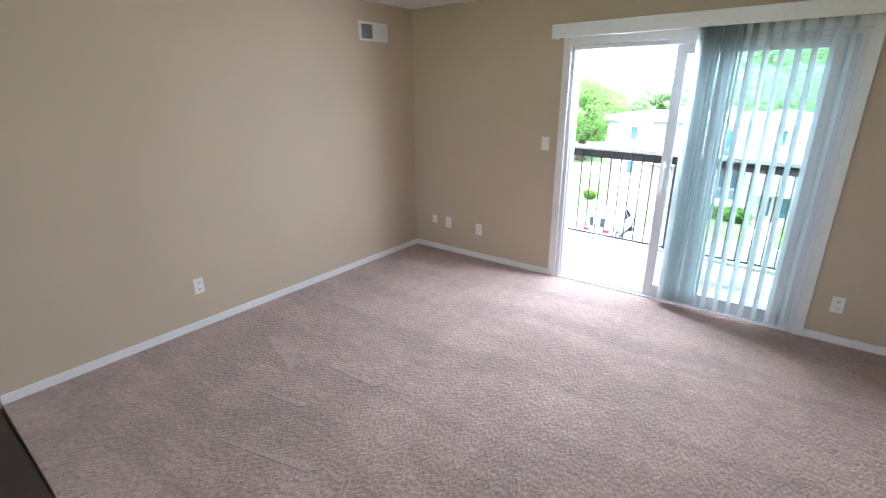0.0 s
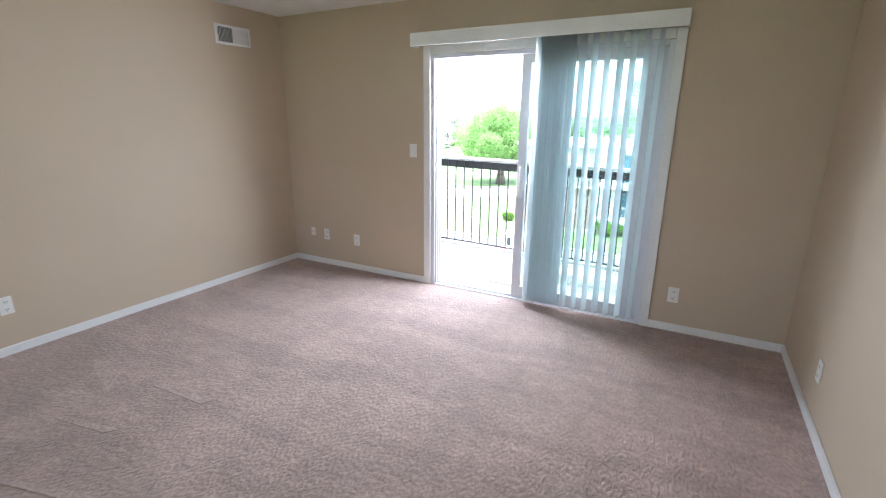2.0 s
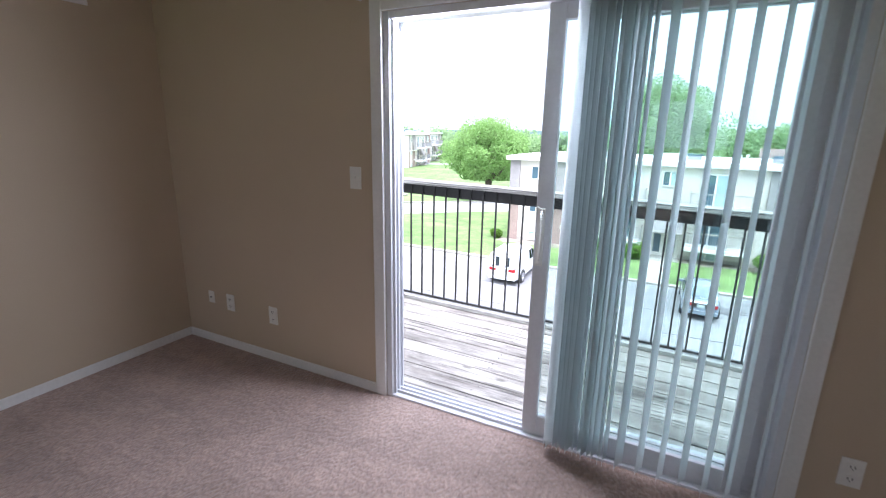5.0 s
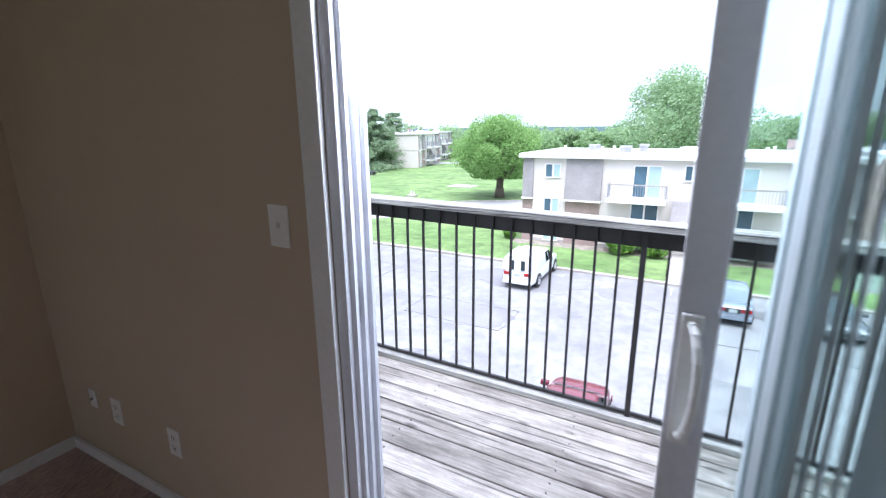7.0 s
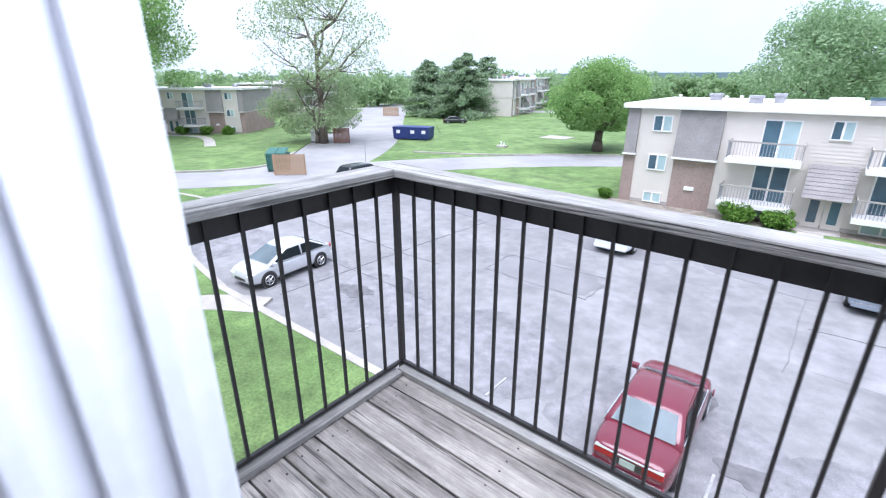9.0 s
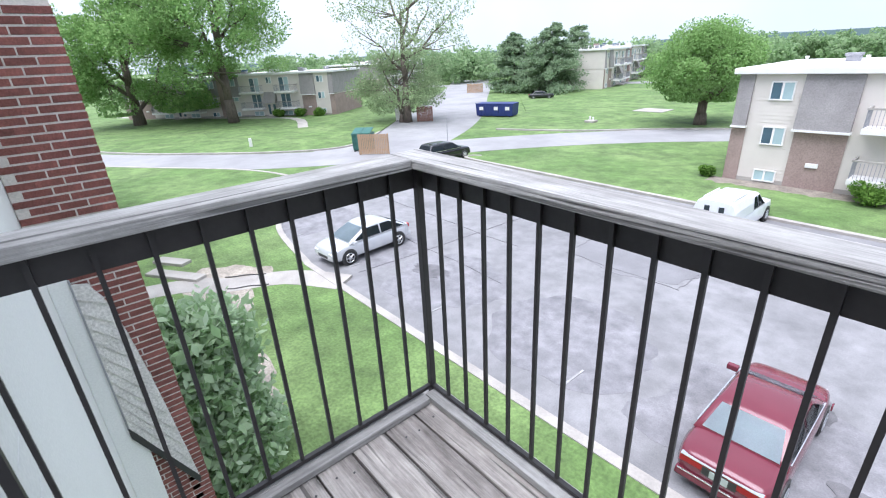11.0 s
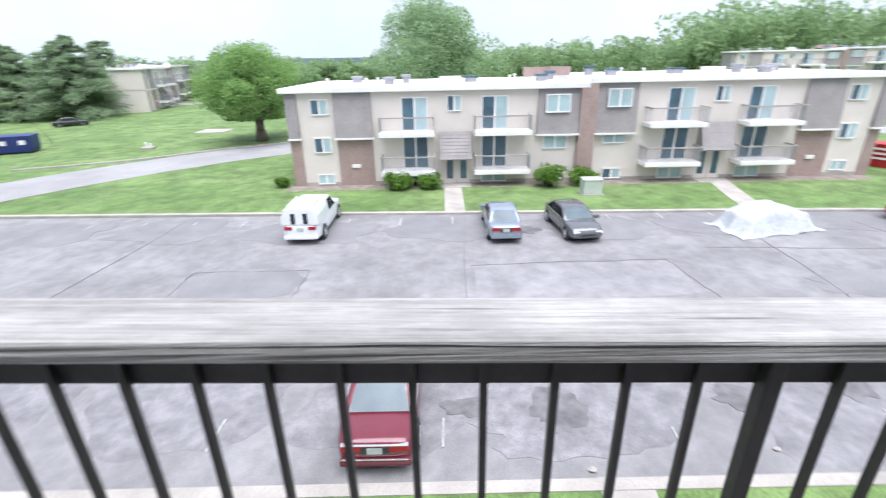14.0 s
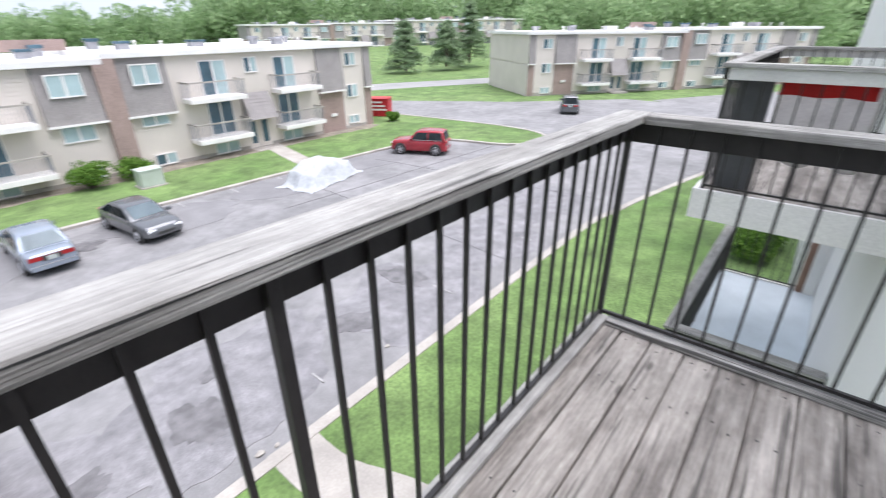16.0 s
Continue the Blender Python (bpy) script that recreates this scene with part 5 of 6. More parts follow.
def wheel_meshes(r):
    if r not in WHEEL:
        bm = bmesh.new()
        for y0, y1, r0, r1 in ((-0.10, -0.075, r * 0.9, r), (-0.075, 0.075, r, r), (0.075, 0.10, r, r * 0.9)):
            tube(bm, (0, y0, 0), (0, y1, 0), r0, r1, seg=22)
        t = mesh_of("tyre", bm, M_TYRE, True)
        bm = bmesh.new()
        tube(bm, (0, -0.104, 0), (0, 0.104, 0), r * 0.30, seg=16)
        for k in range(5):
            a = k * 6.2832 / 5
            for y in (-0.102, 0.102):
                tube(bm, (0, y, 0), (r * 0.62 * math.cos(a), y, r * 0.62 * math.sin(a)), r * 0.09, r * 0.07, seg=6)
        for k in range(20):
            a, b = k * 6.2832 / 20, (k + 1) * 6.2832 / 20
            for y in (-0.1, 0.1):
                tube(bm, (r * 0.64 * math.cos(a), y, r * 0.64 * math.sin(a)), (r * 0.64 * math.cos(b), y, r * 0.64 * math.sin(b)), r * 0.05, seg=5)
        WHEEL[r] = (t, mesh_of("rim", bm, M_RIM))
    return WHEEL[r]


def car(name, label, at, turn, pt, L, W, H, belt, hood, trunk, cab, cat="car", wheel=0.32, spoiler=False, rear_glass=None, nose=0.62, group="cars parked in the lot"):
    """A car that points along its own x. cab: x of the cabin's foot behind, roof behind, roof before, foot before, as shares of L."""
    c = root(name, label, cat, at, turn, group)
    hw, z0 = W / 2, 0.20
    x = lambda u: (u - 0.5) * L
    prof = [(0.0, 0.70, 0.36, trunk - 0.16), (0.012, 0.83, 0.27, trunk - 0.05), (0.04, 0.92, 0.22, trunk - 0.01), (0.10, 0.98, z0, trunk), (cab[0], 1.0, z0, belt - 0.01), (0.5, 1.0, z0, belt), (cab[3], 1.0, z0, belt - 0.01), (cab[3] + 0.06, 0.995, z0, hood + 0.03),
            (0.90, 0.97, z0, hood - 0.02), (0.97, 0.90, 0.24, hood - 0.10), (0.992, 0.82, 0.30, nose), (1.0, 0.72, 0.34, nose - 0.12)]
    bm = bmesh.new()
    loft(bm, [section(x(u), hw * w, a, b) for u, w, a, b in prof])
    body = part("body", bm, pt, c, smooth=True)
    sub = body.modifiers.new("round", "SUBSURF")
    sub.levels = sub.render_levels = 2
    # cabin: painted shell with the panes set on it
    zr = H - 0.03

    def half(z):
        return hw * (0.93 - 0.17 * (z - belt) / (zr - belt))

    def slope(u0, u1, z):
        return x(u0 + (u1 - u0) * min(1, (z - belt) / (zr - belt)))
    bm = bmesh.new()
    rows = []
    span = [(0.0, cab[0], cab[1]), (0.35, cab[0], cab[1]), (0.7, cab[0], cab[1]), (0.93, cab[0], cab[1])]
    tops = [(slope(a, b, belt + f * (zr - belt)), belt + f * (zr - belt)) for f, a, b in span]
    xr0, xr1 = x(cab[1]), x(cab[2])
    tops += [(xr0 + (xr1 - xr0) * k, zr + 0.035 * math.sin(math.pi * k)) for k in (0.08, 0.3, 0.6, 0.9)]
    tops += [(slope(cab[3], cab[2], belt + f * (zr - belt)), belt + f * (zr - belt)) for f in (0.93, 0.7, 0.35, 0.0)]
    for xx, zt in tops:
        zs = max(belt - 0.03, zt - 0.07)
        w = half(zs)
        row = [(half(belt) + 0.004, belt - 0.05), ((half(belt) + w) / 2 + 0.006, (belt - 0.05 + zs) / 2), (w, zs), (w - 0.035, zt - 0.022), (w - 0.10, zt), (w * 0.4, zt + 0.012)]
        rows.append([(xx, y, z) for y, z in row] + [(xx, -y, z) for y, z in row[::-1]])
    loft(bm, rows)
    part("roof", bm, pt, c, smooth=True)

    def pane(name, corners, glass, out, label):
        bm = bmesh.new()
        bm.faces.new([bm.verts.new(Vector(p) + Vector(out)) for p in corners])
        bmesh.ops.solidify(bm, geom=bm.faces[:], thickness=0.008)
        bmesh.ops.recalc_face_normals(bm, faces=bm.faces)
        part(name, bm, glass, c, label)
    zb, zt = belt + 0.03, belt + (zr - belt) * 0.84
    for nm, u0, u1, gl, dx in (("rear_window", cab[0], cab[1], rear_glass or M_CARGLASS, -0.022), ("windscreen", cab[3], cab[2], M_SKYGLASS, 0.022)):
        pane(nm, [(slope(u0, u1, z), sg * (half(z) - 0.13), z) for z, sg in ((zb, 1), (zb, -1), (zt + 0.02, -1), (zt + 0.02, 1))], gl, (dx, 0, 0.02), "glass pane")
    for sg in (1, -1):
        mid = x(0.5 * (cab[0] + cab[3]) - 0.02)
        for a0, a1, b0, b1 in ((slope(cab[0], cab[1], zb) + 0.16, slope(cab[0], cab[1], zt) + 0.14, mid - 0.04, mid - 0.04), (mid + 0.04, mid + 0.04, slope(cab[3], cab[2], zb) - 0.16, slope(cab[3], cab[2], zt) - 0.12)):
            pane("side_window", [(a0, sg * half(zb), zb), (b0, sg * half(zb), zb), (b1, sg * half(zt), zt), (a1, sg * half(zt), zt)], M_CARGLASS, (0, sg * 0.012, 0), "dark side window")
    if rear_glass:
        part("tail_panel", bmbox(x(0.0) - 0.012, x(0.02), -hw * 0.5, hw * 0.5, trunk - 0.25, trunk - 0.12, bevel=0.01), M_TAIL, c, "red tail panel")
        part("lower_trim", bmbox(x(0.0) - 0.058, x(0.0) - 0.03, -hw * 0.8, hw * 0.8, 0.50, 0.53, bevel=0.006), M_CHROME, c, "chrome bumper strip")
        part("plate_frame", bmbox(x(0.0) - 0.022, x(0.0) + 0.0, -0.30, 0.30, trunk - 0.31, trunk - 0.125, bevel=0.01), M_SLOT, c)
        part("trunk_trim", bmbox(x(0.0) - 0.02, x(0.02), -hw * 0.80, hw * 0.80, trunk - 0.098, trunk - 0.088), M_CHROME, c, "chrome trim strip")
    # wheels in dark arches
    ty, rim = wheel_meshes(wheel)
    for u in (0.185, 0.815):
        for s in (1, -1):
            bm = bmesh.new()
            tube(bm, (x(u), s * (hw - 0.14), wheel + 0.02), (x(u), s * (hw + 0.004), wheel + 0.02), wheel * 1.16, seg=22)
            part("wheel_arch", bm, M_SLOT, c)
            t = new("wheel", ty)
            t.parent, t.location = c, (x(u), s * (hw - 0.085), wheel)
            r = new("rim", rim)
            r.parent = t
    for s in (1, -1):
        part("head_light", bmbox(x(0.955), x(0.992), s * hw * 0.64 - 0.16, s * hw * 0.64 + 0.16, nose - 0.07, nose + 0.05, bevel=0.03), M_HEAD, c, "clear headlamp")
        part("tail_light", bmbox(x(0.0) - 0.015, x(0.03), s * hw * 0.60 - 0.19, s * hw * 0.60 + 0.19, trunk - 0.26, trunk - 0.10, bevel=0.02), M_TAIL, c, "red tail lamp")
        m = part("mirror", bmbox(x(cab[3]) - 0.28, x(cab[3]) - 0.13, s * (hw + 0.02) - 0.07, s * (hw + 0.02) + 0.11 * s + 0.07, belt - 0.02, belt + 0.12, bevel=0.03), pt, c)
        part("belt_trim", bmbox(x(cab[0] + 0.04), x(cab[3] - 0.02), s * hw * 0.935 - 0.015, s * hw * 0.935 + 0.02, belt - 0.015, belt + 0.015), M_CHROME if name != "pickup_truck" else M_SLOT, c)
    part("plate", bmbox(x(0.0) - 0.03, x(0.0) + 0.0, -0.16, 0.16, trunk - 0.30, trunk - 0.14), M_PLATE, c, "licence plate")
    part("bumper", bmbox(x(0.0) - 0.05, x(0.03), -hw * 0.86, hw * 0.86, 0.32, 0.50, bevel=0.04), pt, c)
    part("grille", bmbox(x(0.985), x(1.0) + 0.01, -hw * 0.42, hw * 0.42, 0.40, 0.52, bevel=0.015), M_SLOT, c, "dark grille")
    if spoiler:
        bm = bmesh.new()
        box(bm, x(0.0) + 0.02, x(0.0) + 0.24, -hw * 0.80, hw * 0.80, trunk + 0.13, trunk + 0.17, 0.015)
        for s in (1, -1):
            box(bm, x(0.0) + 0.05, x(0.0) + 0.2, s * hw * 0.74 - 0.03, s * hw * 0.74 + 0.03, trunk - 0.03, trunk + 0.14, 0.01)
        part("spoiler", bm, pt, c, "rear wing")
    return c


P_RED = paint("dark_red_paint", (0.135, 0.016, 0.030))
P_RED2 = paint("bright_red_paint", (0.27, 0.012, 0.022))
P_WHITE = paint("white_car_paint", (0.70, 0.72, 0.75), 0.3)
P_BLUE = paint("blue_grey_paint", (0.26, 0.30, 0.36), 0.25, 0.3)
P_DARK = paint("dark_grey_paint", (0.125, 0.13, 0.14), 0.2, 0.3)
P_SILVER = paint("silver_paint", (0.60, 0.61, 0.63), 0.25, 0.4)
P_BLACK = paint("black_paint", (0.012, 0.012, 0.014), 0.15)
SEDAN = (0.14, 0.27, 0.56, 0.73)
car("sedan", "dark red sedan with a chrome trimmed tail parked nose out", (0.27, 10.5, GZ), 90, P_RED, 4.5, 1.78, 1.40, 0.93, 0.88, 0.95, (0.19, 0.34, 0.60, 0.79), rear_glass=M_SKYGLASS, spoiler=False)
car("sedan", "old blue grey sedan parked at the far kerb", (4.80, 23.85, GZ), 90, P_BLUE, 4.7, 1.68, 1.42, 0.92, 0.90, 0.95, SEDAN, rear_glass=M_SKYGLASS)
car("coupe", "dark grey coupe parked with its nose outward", (8.45, 23.5, GZ), -84, P_DARK, 4.4, 1.70, 1.36, 0.88, 0.86, 0.95, (0.08, 0.28, 0.55, 0.74), nose=0.60)
car("hatchback", "silver hatchback parked at the lawn's edge", (-15.95, 10.5, GZ), -86, P_SILVER, 4.4, 1.78, 1.47, 0.93, 0.92, 1.0, (0.05, 0.28, 0.55, 0.80), wheel=0.33)
car("station_wagon", "black station wagon parked in the lot", (-28.3, 26.3, GZ), 90, P_BLACK, 4.8, 1.80, 1.55, 0.98, 0.95, 1.05, (0.02, 0.09, 0.56, 0.74))
car("suv", "bright red sport utility vehicle in the lot", (26.85, 22.8, GZ), 116, P_RED2, 4.05, 1.76, 1.68, 1.06, 1.02, 1.08, (0.02, 0.06, 0.52, 0.66), wheel=0.37, nose=0.8)
car("suv", "dark green sport utility vehicle by the drive", (49.6, 21.8, GZ), 26, P_DARK, 4.6, 1.80, 1.75, 1.05, 1.02, 1.08, (0.02, 0.07, 0.54, 0.72), wheel=0.37, nose=0.8)
car("sedan", "black car under the pines", (-54.5, 73, GZ), 40, P_BLACK, 4.6, 1.75, 1.42, 0.92, 0.90, 0.95, SEDAN)
car("sedan", "white car on the far side road", (-80, 88, GZ), 120, P_WHITE, 4.6, 1.75, 1.42, 0.92, 0.90, 0.95, SEDAN)

# white pickup with a canopy over its bed
pk = car("pickup_truck", "white pickup truck with a white canopy over its bed", (-5.15, 24.55, GZ), 90, P_WHITE, 5.3, 1.90, 1.72, 1.08, 1.06, 1.06, (0.43, 0.47, 0.62, 0.74), "truck", 0.36, nose=0.85)
bm = bmesh.new()
loft(bm, [[(xx, y * k, z) for y, z in ((0.92, 1.05), (0.88, 1.45), (0.74, 1.78), (0.3, 1.86), (-0.3, 1.86), (-0.74, 1.78), (-0.88, 1.45), (-0.92, 1.05))] for xx, k in ((-2.60, 0.97), (-2.5, 1.0), (-1.5, 1.0), (-0.42, 1.0), (-0.36, 0.97))])
can = part("canopy", bm, P_WHITE, pk, "white ribbed canopy", smooth=False)
for y in (-0.30, 0.30):
    part("rear_pane", bmbox(-2.635, -2.60, y - 0.11, y + 0.11, 1.10, 1.62, bevel=0.008), M_CARGLASS, can, "narrow dark rear window")
for s in (1, -1):
    part("roof_bar", bmbox(-2.3, -0.6, s * 0.6 - 0.03, s * 0.6 + 0.03, 1.84, 1.93, bevel=0.01), P_WHITE, can)

# tarpaulin drawn over a parked car
bm = bmesh.new()
n = 44
g = []
for i in range(n + 1):
    row = []
    for j in range(n + 1):
        u, v = (i / n - 0.5) * 4.8, (j / n - 0.5) * 2.5
        edge = max(abs(u) / 2.4, abs(v) / 1.25)
        h = 0.0
        if edge < 1:
            body = min(1, (1 - abs(u) / 2.3) * 4) * min(1, (1 - abs(v) / 1.22) * 3.2)
            cabin = min(1, max(0, 1 - abs(u + 0.2) / 1.3) * 2.2) * min(1, max(0, 1 - abs(v) / 1.0) * 2.5)
            h = max(0.0, body) * 0.82 + max(0, cabin) * 0.42
        h += 0.06 * noise.noise((u * 2.1, v * 2.1, 3)) + 0.04 * noise.noise((u * 5, v * 5, 7))
        wob = 1 + 0.22 * noise.noise((u * 0.9, v * 0.9, 11))
        row.append(bm.verts.new((u * wob, v * wob, max(0.012, h + 0.03))))
    g.append(row)
for i in range(n):
    for j in range(n):
        bm.faces.new((g[i][j], g[i + 1][j], g[i + 1][j + 1], g[i][j + 1]))
ob = solid("tarpaulin", bm, M_TARP, "crumpled white tarpaulin over a parked car", "tarpaulin", smooth=True)
ob.matrix_basis = pose(18.3, 23.2, GZ, 0, 0, 12)


# ---- bins, fences and boxes ----
def fence(at, turn, length, height, material, label, picket=0.14, gap=0.03):
    f = root("wooden_fence", label, "fence", at, turn)
    m = mesh_of("picket", bmbox(0, picket, 0, 0.025, 0.05, height), material)
    k = 0
    while k * (picket + gap) < length - picket:
        p = new("picket", m)
        p.parent, p.location = f, (k * (picket + gap), 0, 0)
        k += 1
    for z in (0.4, height - 0.35):
        part("rail", bmbox(0, length, 0.027, 0.065, z, z + 0.09), material, f)
    for u in (0.05, length - 0.1):
        part("post", bmbox(u, u + 0.1, 0.07, 0.17, 0, height), material, f)
    return f


fence((-36.5, 22.7, GZ), 42, 2.9, 1.9, M_FENCE, "new cedar picket screen before the dumpster")
fence((-50.2, 40.3, GZ), 42, 2.2, 2.0, M_FENCED, "dark red brown bin screen under the tree")
fence((-79.2, 77.5, GZ), 42, 3.6, 2.0, M_FENCE, "wooden bin screen by the side road")


def dumpster(name, label, at, turn, material, l, w, h, lid=True, bars=True):
    d = root(name, label, "dumpster", at, turn)
    bm = bmesh.new()
    loft(bm, [[(xx, yy, z) for xx, yy in ((-l / 2 * k, -w / 2 * k), (l / 2 * k, -w / 2 * k), (l / 2 * k, w / 2 * k), (-l / 2 * k, w / 2 * k))] for z, k in ((0.12, 0.94), (0.5, 0.97), (h, 1.0))])
    part("bin", bm, material, d)
    part("rim", bmbox(-l / 2 - 0.05, l / 2 + 0.05, -w / 2 - 0.05, w / 2 + 0.05, h, h + 0.08, bevel=0.02), material, d)
    for u in np.linspace(-l / 2 + 0.2, l / 2 - 0.2, max(3, int(l / 0.6))):
        part("rib", bmbox(u - 0.04, u + 0.04, -w / 2 - 0.05, w / 2 + 0.05, 0.2, h, bevel=0.01), material, d)
    if lid:
        for s in (-1, 1):
            bm = bmbox(s * l / 4 - l / 4 + 0.02, s * l / 4 + l / 4 - 0.02, -0.02, w, 0, 0.06, bevel=0.02)
            o = part("lid", bm, M_SLOT if material != M_DUMPG else M_DUMPG, d)
            o.matrix_basis = pose(0, -w / 2, h + 0.09, 14, 0, 0)
    for s in (1, -1):
        part("skid", bmbox(s * l * 0.4 - 0.08, s * l * 0.4 + 0.08, -w / 2, w / 2, 0, 0.13), M_SLOT, d)
    return d


dumpster("dumpster", "green steel dumpster behind the cedar screen", (-38.3, 24.4, GZ), 42, M_DUMPG, 1.9, 1.5, 1.6)
db = dumpster("roll_off_container", "open blue roll off container beside the road", (-44.6, 50.4, GZ), 20, M_DUMPB, 5.6, 2.3, 1.7, lid=False)
for u in (-1.9, 0.3, 2.0):
    part("label_plate", bmbox(u - 0.3, u + 0.3, -1.215, -1.205, 0.9, 1.35), M_FAREDGE, db, "white label plate")
dumpster("dumpster", "white dumpster beside the dark screen", (-53.2, 40.2, GZ), 42, M_FAREDGE, 2.0, 1.5, 1.7, lid=False)
rd = dumpster("dumpster", "red container at the building's end", (35.6, 35.8, GZ), -60, M_REDBOX, 2.0, 1.6, 1.75, lid=False)
for z in (0.7, 1.05, 1.4):
    part("label_bar", bmbox(-0.75, 0.75 - (z - 0.9) * 0.6, -0.862, -0.855, z, z + 0.16), M_FAREDGE, rd, "white lettering bars")

ub = root("utility_box", "pale green utility box on the lawn", "utility box", (11.35, 29.8, GZ + 0.09))
M_UBOX = mat("pale_green_enamel", (0.42, 0.47, 0.42), 0.5, var=0.08, scale=2)
part("cabinet", bmbox(-0.6, 0.6, -0.45, 0.45, 0.08, 0.95, bevel=0.03), M_UBOX, ub)
part("lid", bmbox(-0.63, 0.63, -0.48, 0.48, 0.95, 1.03, bevel=0.02), M_UBOX, ub)
part("base", bmbox(-0.7, 0.7, -0.55, 0.55, 0, 0.08, bevel=0.01), M_CONC, ub)
solid("concrete_slab", bmbox(-30.5, -26.5, 62.0, 65.5, GZ - 0.1, GZ + 0.16), M_CONC, "pale concrete slab in the lawn", "slab", "structure")
hy = root("utility_riser", "small pale utility riser on the lawn", "utility riser", (-29.5, 50.5, GZ + 0.1))
part("pipe", bmbox(-0.6, 0.6, -0.5, 0.5, 0, 0.25, bevel=0.05), M_CONC, hy)
bm = bmesh.new()
tube(bm, (-0.15, 0, 0.2), (-0.15, 0, 0.7), 0.12, seg=10)
tube(bm, (0.25, 0, 0.2), (0.25, 0, 0.6), 0.1, seg=10)
part("riser", bm, M_FAREDGE, hy)
pole = root("utility_pole", "grey wooden utility pole beyond the road", "utility pole", (-88, 108, GZ))
bm = bmesh.new()
tube(bm, (0, 0, 0), (0, 0, 9.5), 0.16, 0.11, seg=8)
part("pole", bm, M_METALGREY, pole)
part("cross_arm", bmbox(-1.2, 1.2, -0.06, 0.06, 8.7, 8.85), M_METALGREY, pole)
mk = root("marker_post", "white marker post on the lawn", "marker post", (-50.5, 17.5, GZ + 0.1))
part("post", bmbox(-0.14, 0.14, -0.14, 0.14, 0, 0.9, bevel=0.03), M_FAREDGE, mk)
sp = root("sign_post", "thin sign post at the road bend", "sign post", (-33.5, 31.2, GZ))
bm = bmesh.new()
tube(bm, (0, 0, 0), (0, 0, 2.6), 0.035, seg=6)
part("pole", bm, M_METALGREY, sp)

# ---- wear on the lot ----
M_CRACK = mat("crack_filler", (0.175, 0.17, 0.175), 0.9, var=0.2, scale=2)
M_LINE = mat("worn_paint_line", (0.32, 0.315, 0.31), 0.85, var=0.25, scale=4, fine=0.15)
M_STAIN = mat("dark_oil_stain", (0.13, 0.125, 0.129), 0.7, var=0.3, scale=3, fine=0.15)
M_SEAL = mat("sealed_asphalt", (0.155, 0.151, 0.158), 0.85, scale=0.9, bump=0.004, bscale=30, fine=0.09, col2=(0.23, 0.224, 0.231), mid=(2.2, 0.26))


def blob(name, cx, cy, rx, ry, material, z, seed, label, rough=0.35, n=40):
    pts = []
    for i in range(n):
        a = 6.2832 * i / n
        k = 1 + rough * noise.noise((math.cos(a) * 1.7 + seed, math.sin(a) * 1.7, seed * 0.37)) + rough * 0.5 * noise.noise((math.cos(a) * 5 + seed, math.sin(a) * 5, seed))
        pts.append((cx + rx * k * math.cos(a), cy + ry * k * math.sin(a)))
    solid(name, poly_bm(pts, GZ - 0.02, GZ + z + (seed % 37) * 0.00015), material, label, "asphalt wear", "structure")


rng = random.Random(5)
for i in range(9):
    blob("asphalt_wear", -22 + i * 5.6, 10.6 + rng.uniform(-0.5, 0.6), 2.7, 2.2, M_SEAL, 0.004, i, "darker worn parking bay")
for i in range(7):
    blob("asphalt_wear", -20 + i * 7.4, 24.1 + rng.uniform(-0.4, 0.4), 3.4, 1.9, M_PATCH, 0.008, 20 + i, "darker worn parking bay")
for i, (cx, cy, rx, ry) in enumerate(((2.3, 10.3, 0.55, 0.35), (4.6, 10.1, 0.6, 0.8), (5.6, 11.6, 0.35, 0.3), (9.5, 10.4, 0.7, 0.5), (12.6, 11.3, 0.5, 0.9), (6.2, 23.5, 0.6, 0.5), (-12, 11.2, 0.8, 0.5), (0.9, 12.6, 0.4, 0.7))):
    blob("oil_stain", cx, cy, rx, ry, M_STAIN, 0.016, 40 + i, "dark oil stain on the asphalt", 0.6)
blob("asphalt_wear", 4.7, 9.6, 2.2, 1.0, M_SEAL, 0.012, 83, "damp dark asphalt beside the kerb", 0.5)
blob("asphalt_wear", -6.5, 17.8, 2.6, 1.5, M_PATCH, 0.005, 71, "old asphalt patch", 0.25)
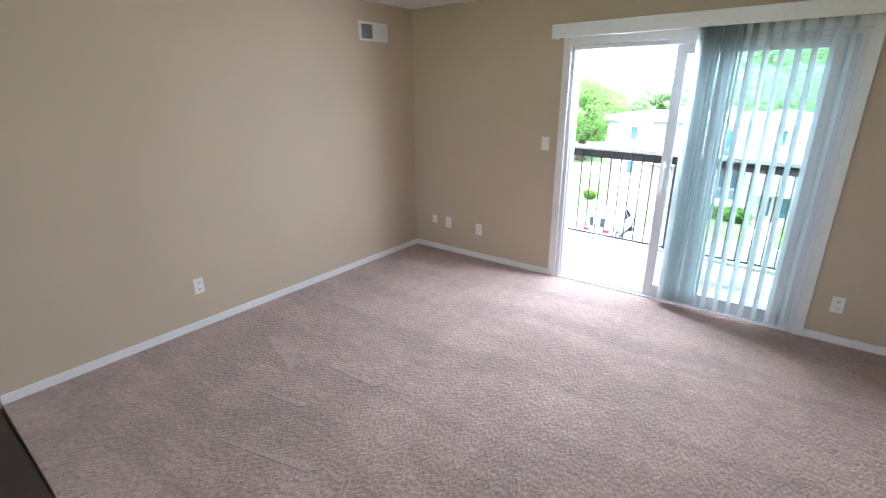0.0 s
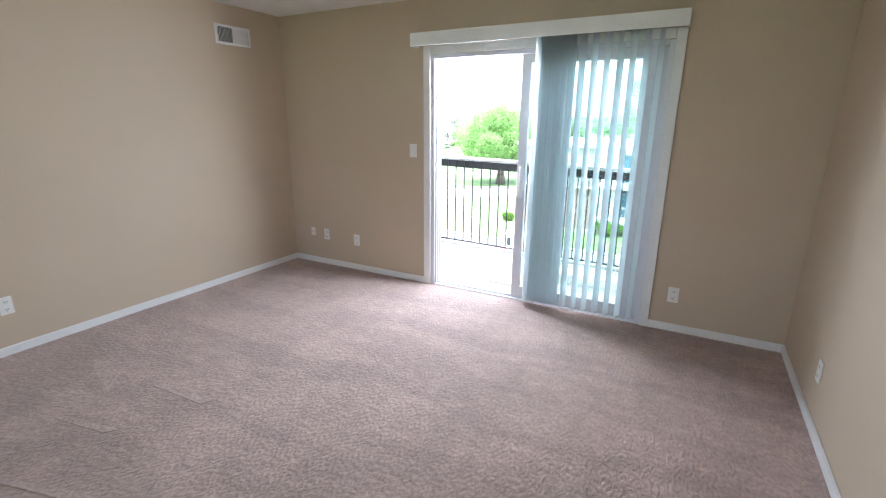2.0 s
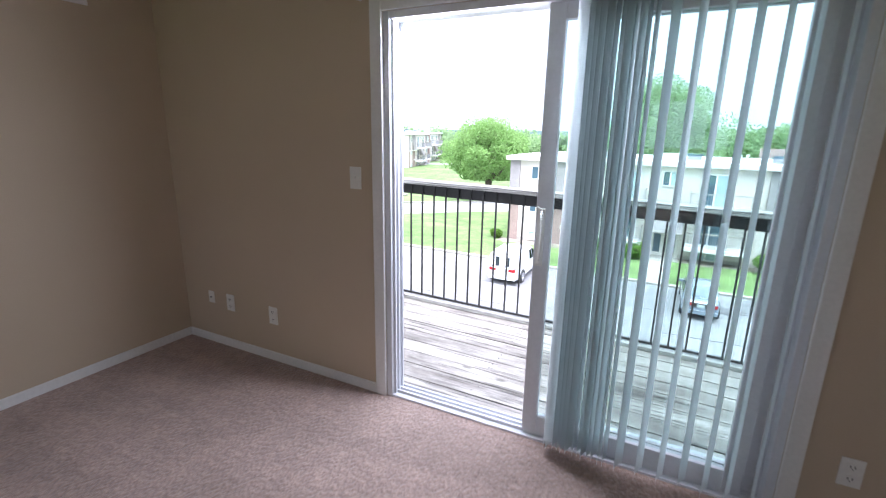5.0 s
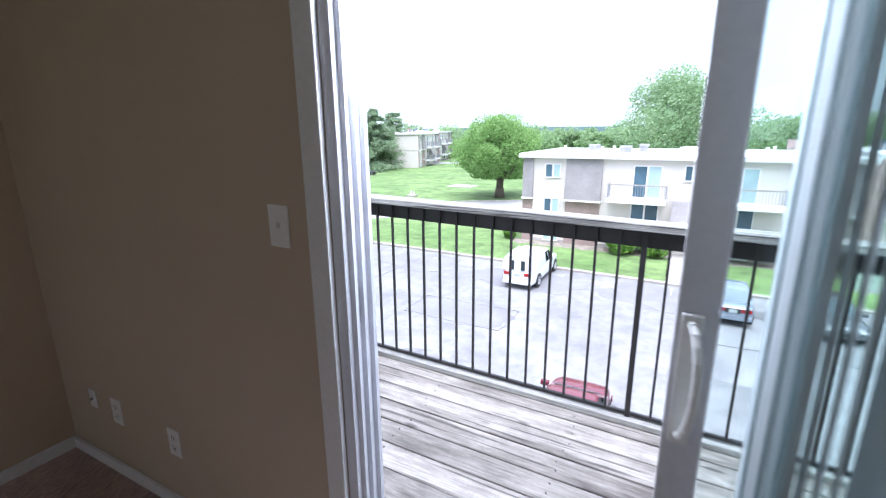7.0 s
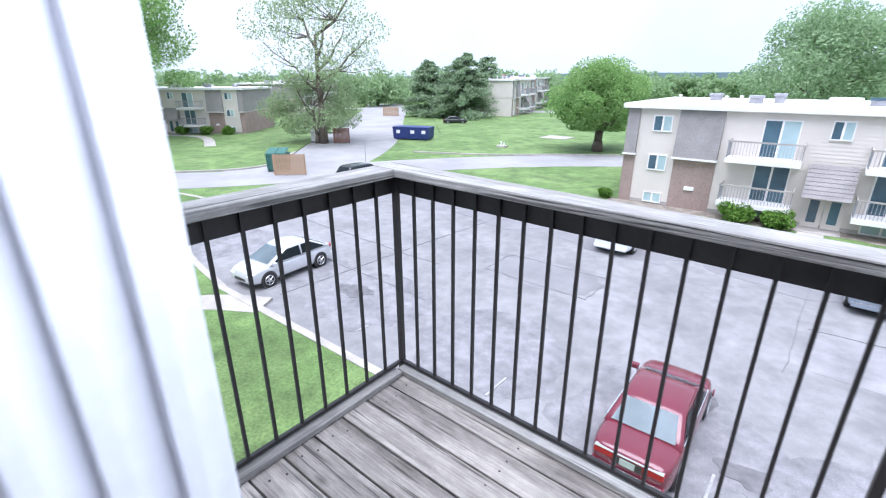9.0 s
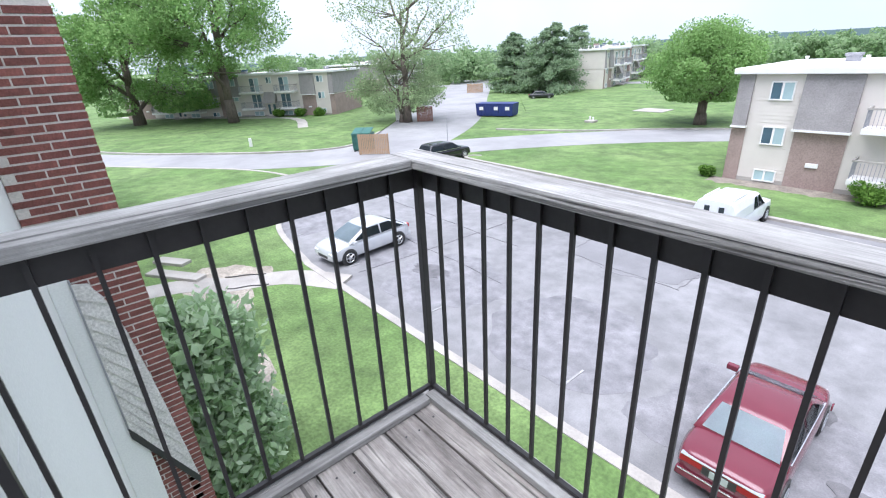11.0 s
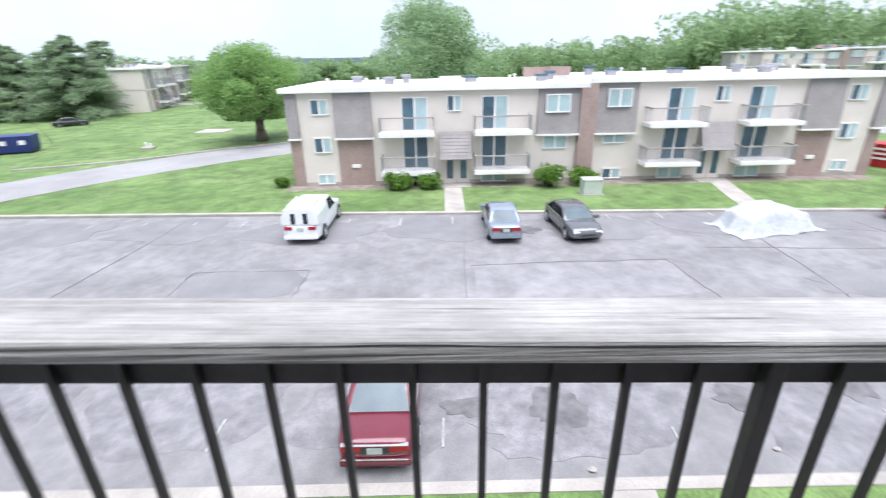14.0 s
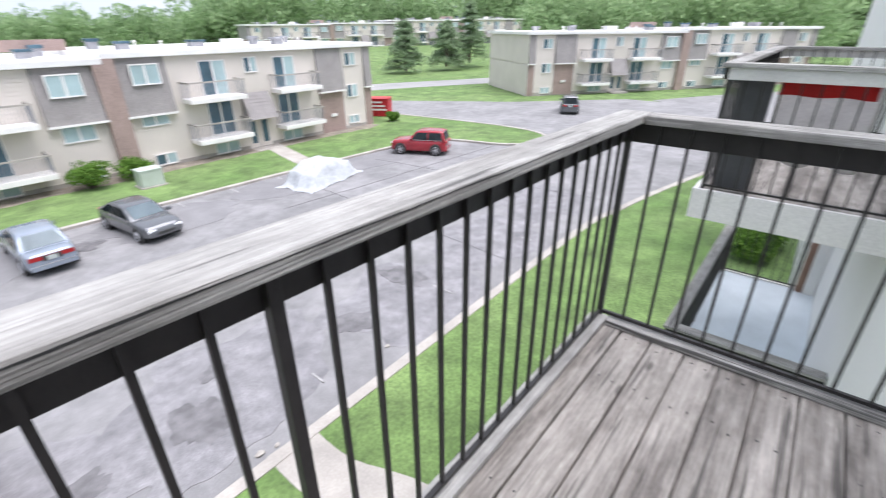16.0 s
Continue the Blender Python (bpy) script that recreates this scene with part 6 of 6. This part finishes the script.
M_PALEPATCH = mat("paler_asphalt", (0.20, 0.195, 0.20), 0.9, scale=0.5, bump=0.004, bscale=30, fine=0.07, col2=(0.27, 0.264, 0.27), mid=(1.5, 0.18))
solid("asphalt_wear", poly_bm([(3.1, 19.1), (3.0, 16.1), (7.2, 15.9), (11.6, 16.2), (11.7, 19.3), (7.0, 19.2)], GZ - 0.02, GZ + 0.006), M_PALEPATCH, "paler asphalt patch", "asphalt wear", "structure")
blob("asphalt_wear", 21, 16.5, 5, 1.6, M_PATCH, 0.005, 73, "old asphalt patch", 0.3)


def crack(seed, x0, y0, x1, y1, w=0.05, wob=0.12):
    n = 26
    pts = []
    for i in range(n + 1):
        u = i / n
        dx, dy = x1 - x0, y1 - y0
        k = wob * (noise.noise((u * 5, seed, 0)) + 0.5 * noise.noise((u * 17, seed, 2)))
        l = math.hypot(dx, dy)
        pts.append((x0 + dx * u - dy / l * k, y0 + dy * u + dx / l * k))
    solid("asphalt_crack", band_bm(pts, w, GZ - 0.02, GZ + 0.023), M_CRACK, "dark filled crack in the asphalt", "crack", "structure")


for i, c in enumerate(((-24, 16.2, -11, 15.6), (14, 20.6, 36, 19.4), (-9, 18.9, -4, 18.9), (-9, 16.6, -4, 16.4), (-9, 16.6, -9, 18.9), (-4, 16.4, -4, 18.9), (2.5, 15.5, 3.0, 26), (11.5, 19.5, 12.0, 15.5), (3, 19.2, 11.6, 19.4),
                       (-14, 9, -13, 26), (16, 9, 17.5, 25), (25, 8.5, 23.5, 24), (-20, 13, -9, 12.4), (28, 18, 40, 12))):
    crack(i + 0.3, *c, w=0.02 if i > 1 else 0.028)
for i in range(8):
    x0 = -20.3 + i * 5.5
    solid("bay_line", band_bm([(x0, 9.0), (x0 + 0.02, 9.0 + rng.uniform(0.4, 1.1))], 0.06, GZ - 0.02, GZ + 0.025), M_LINE, "worn white bay line", "bay line", "structure")
for i in range(14):
    x0 = -18.0 + i * 2.9
    solid("bay_line", band_bm([(x0, 25.6 - rng.uniform(0.3, 1.0)), (x0, 25.8)], 0.09, GZ - 0.02, GZ + 0.025), M_LINE, "worn white bay line", "bay line", "structure")
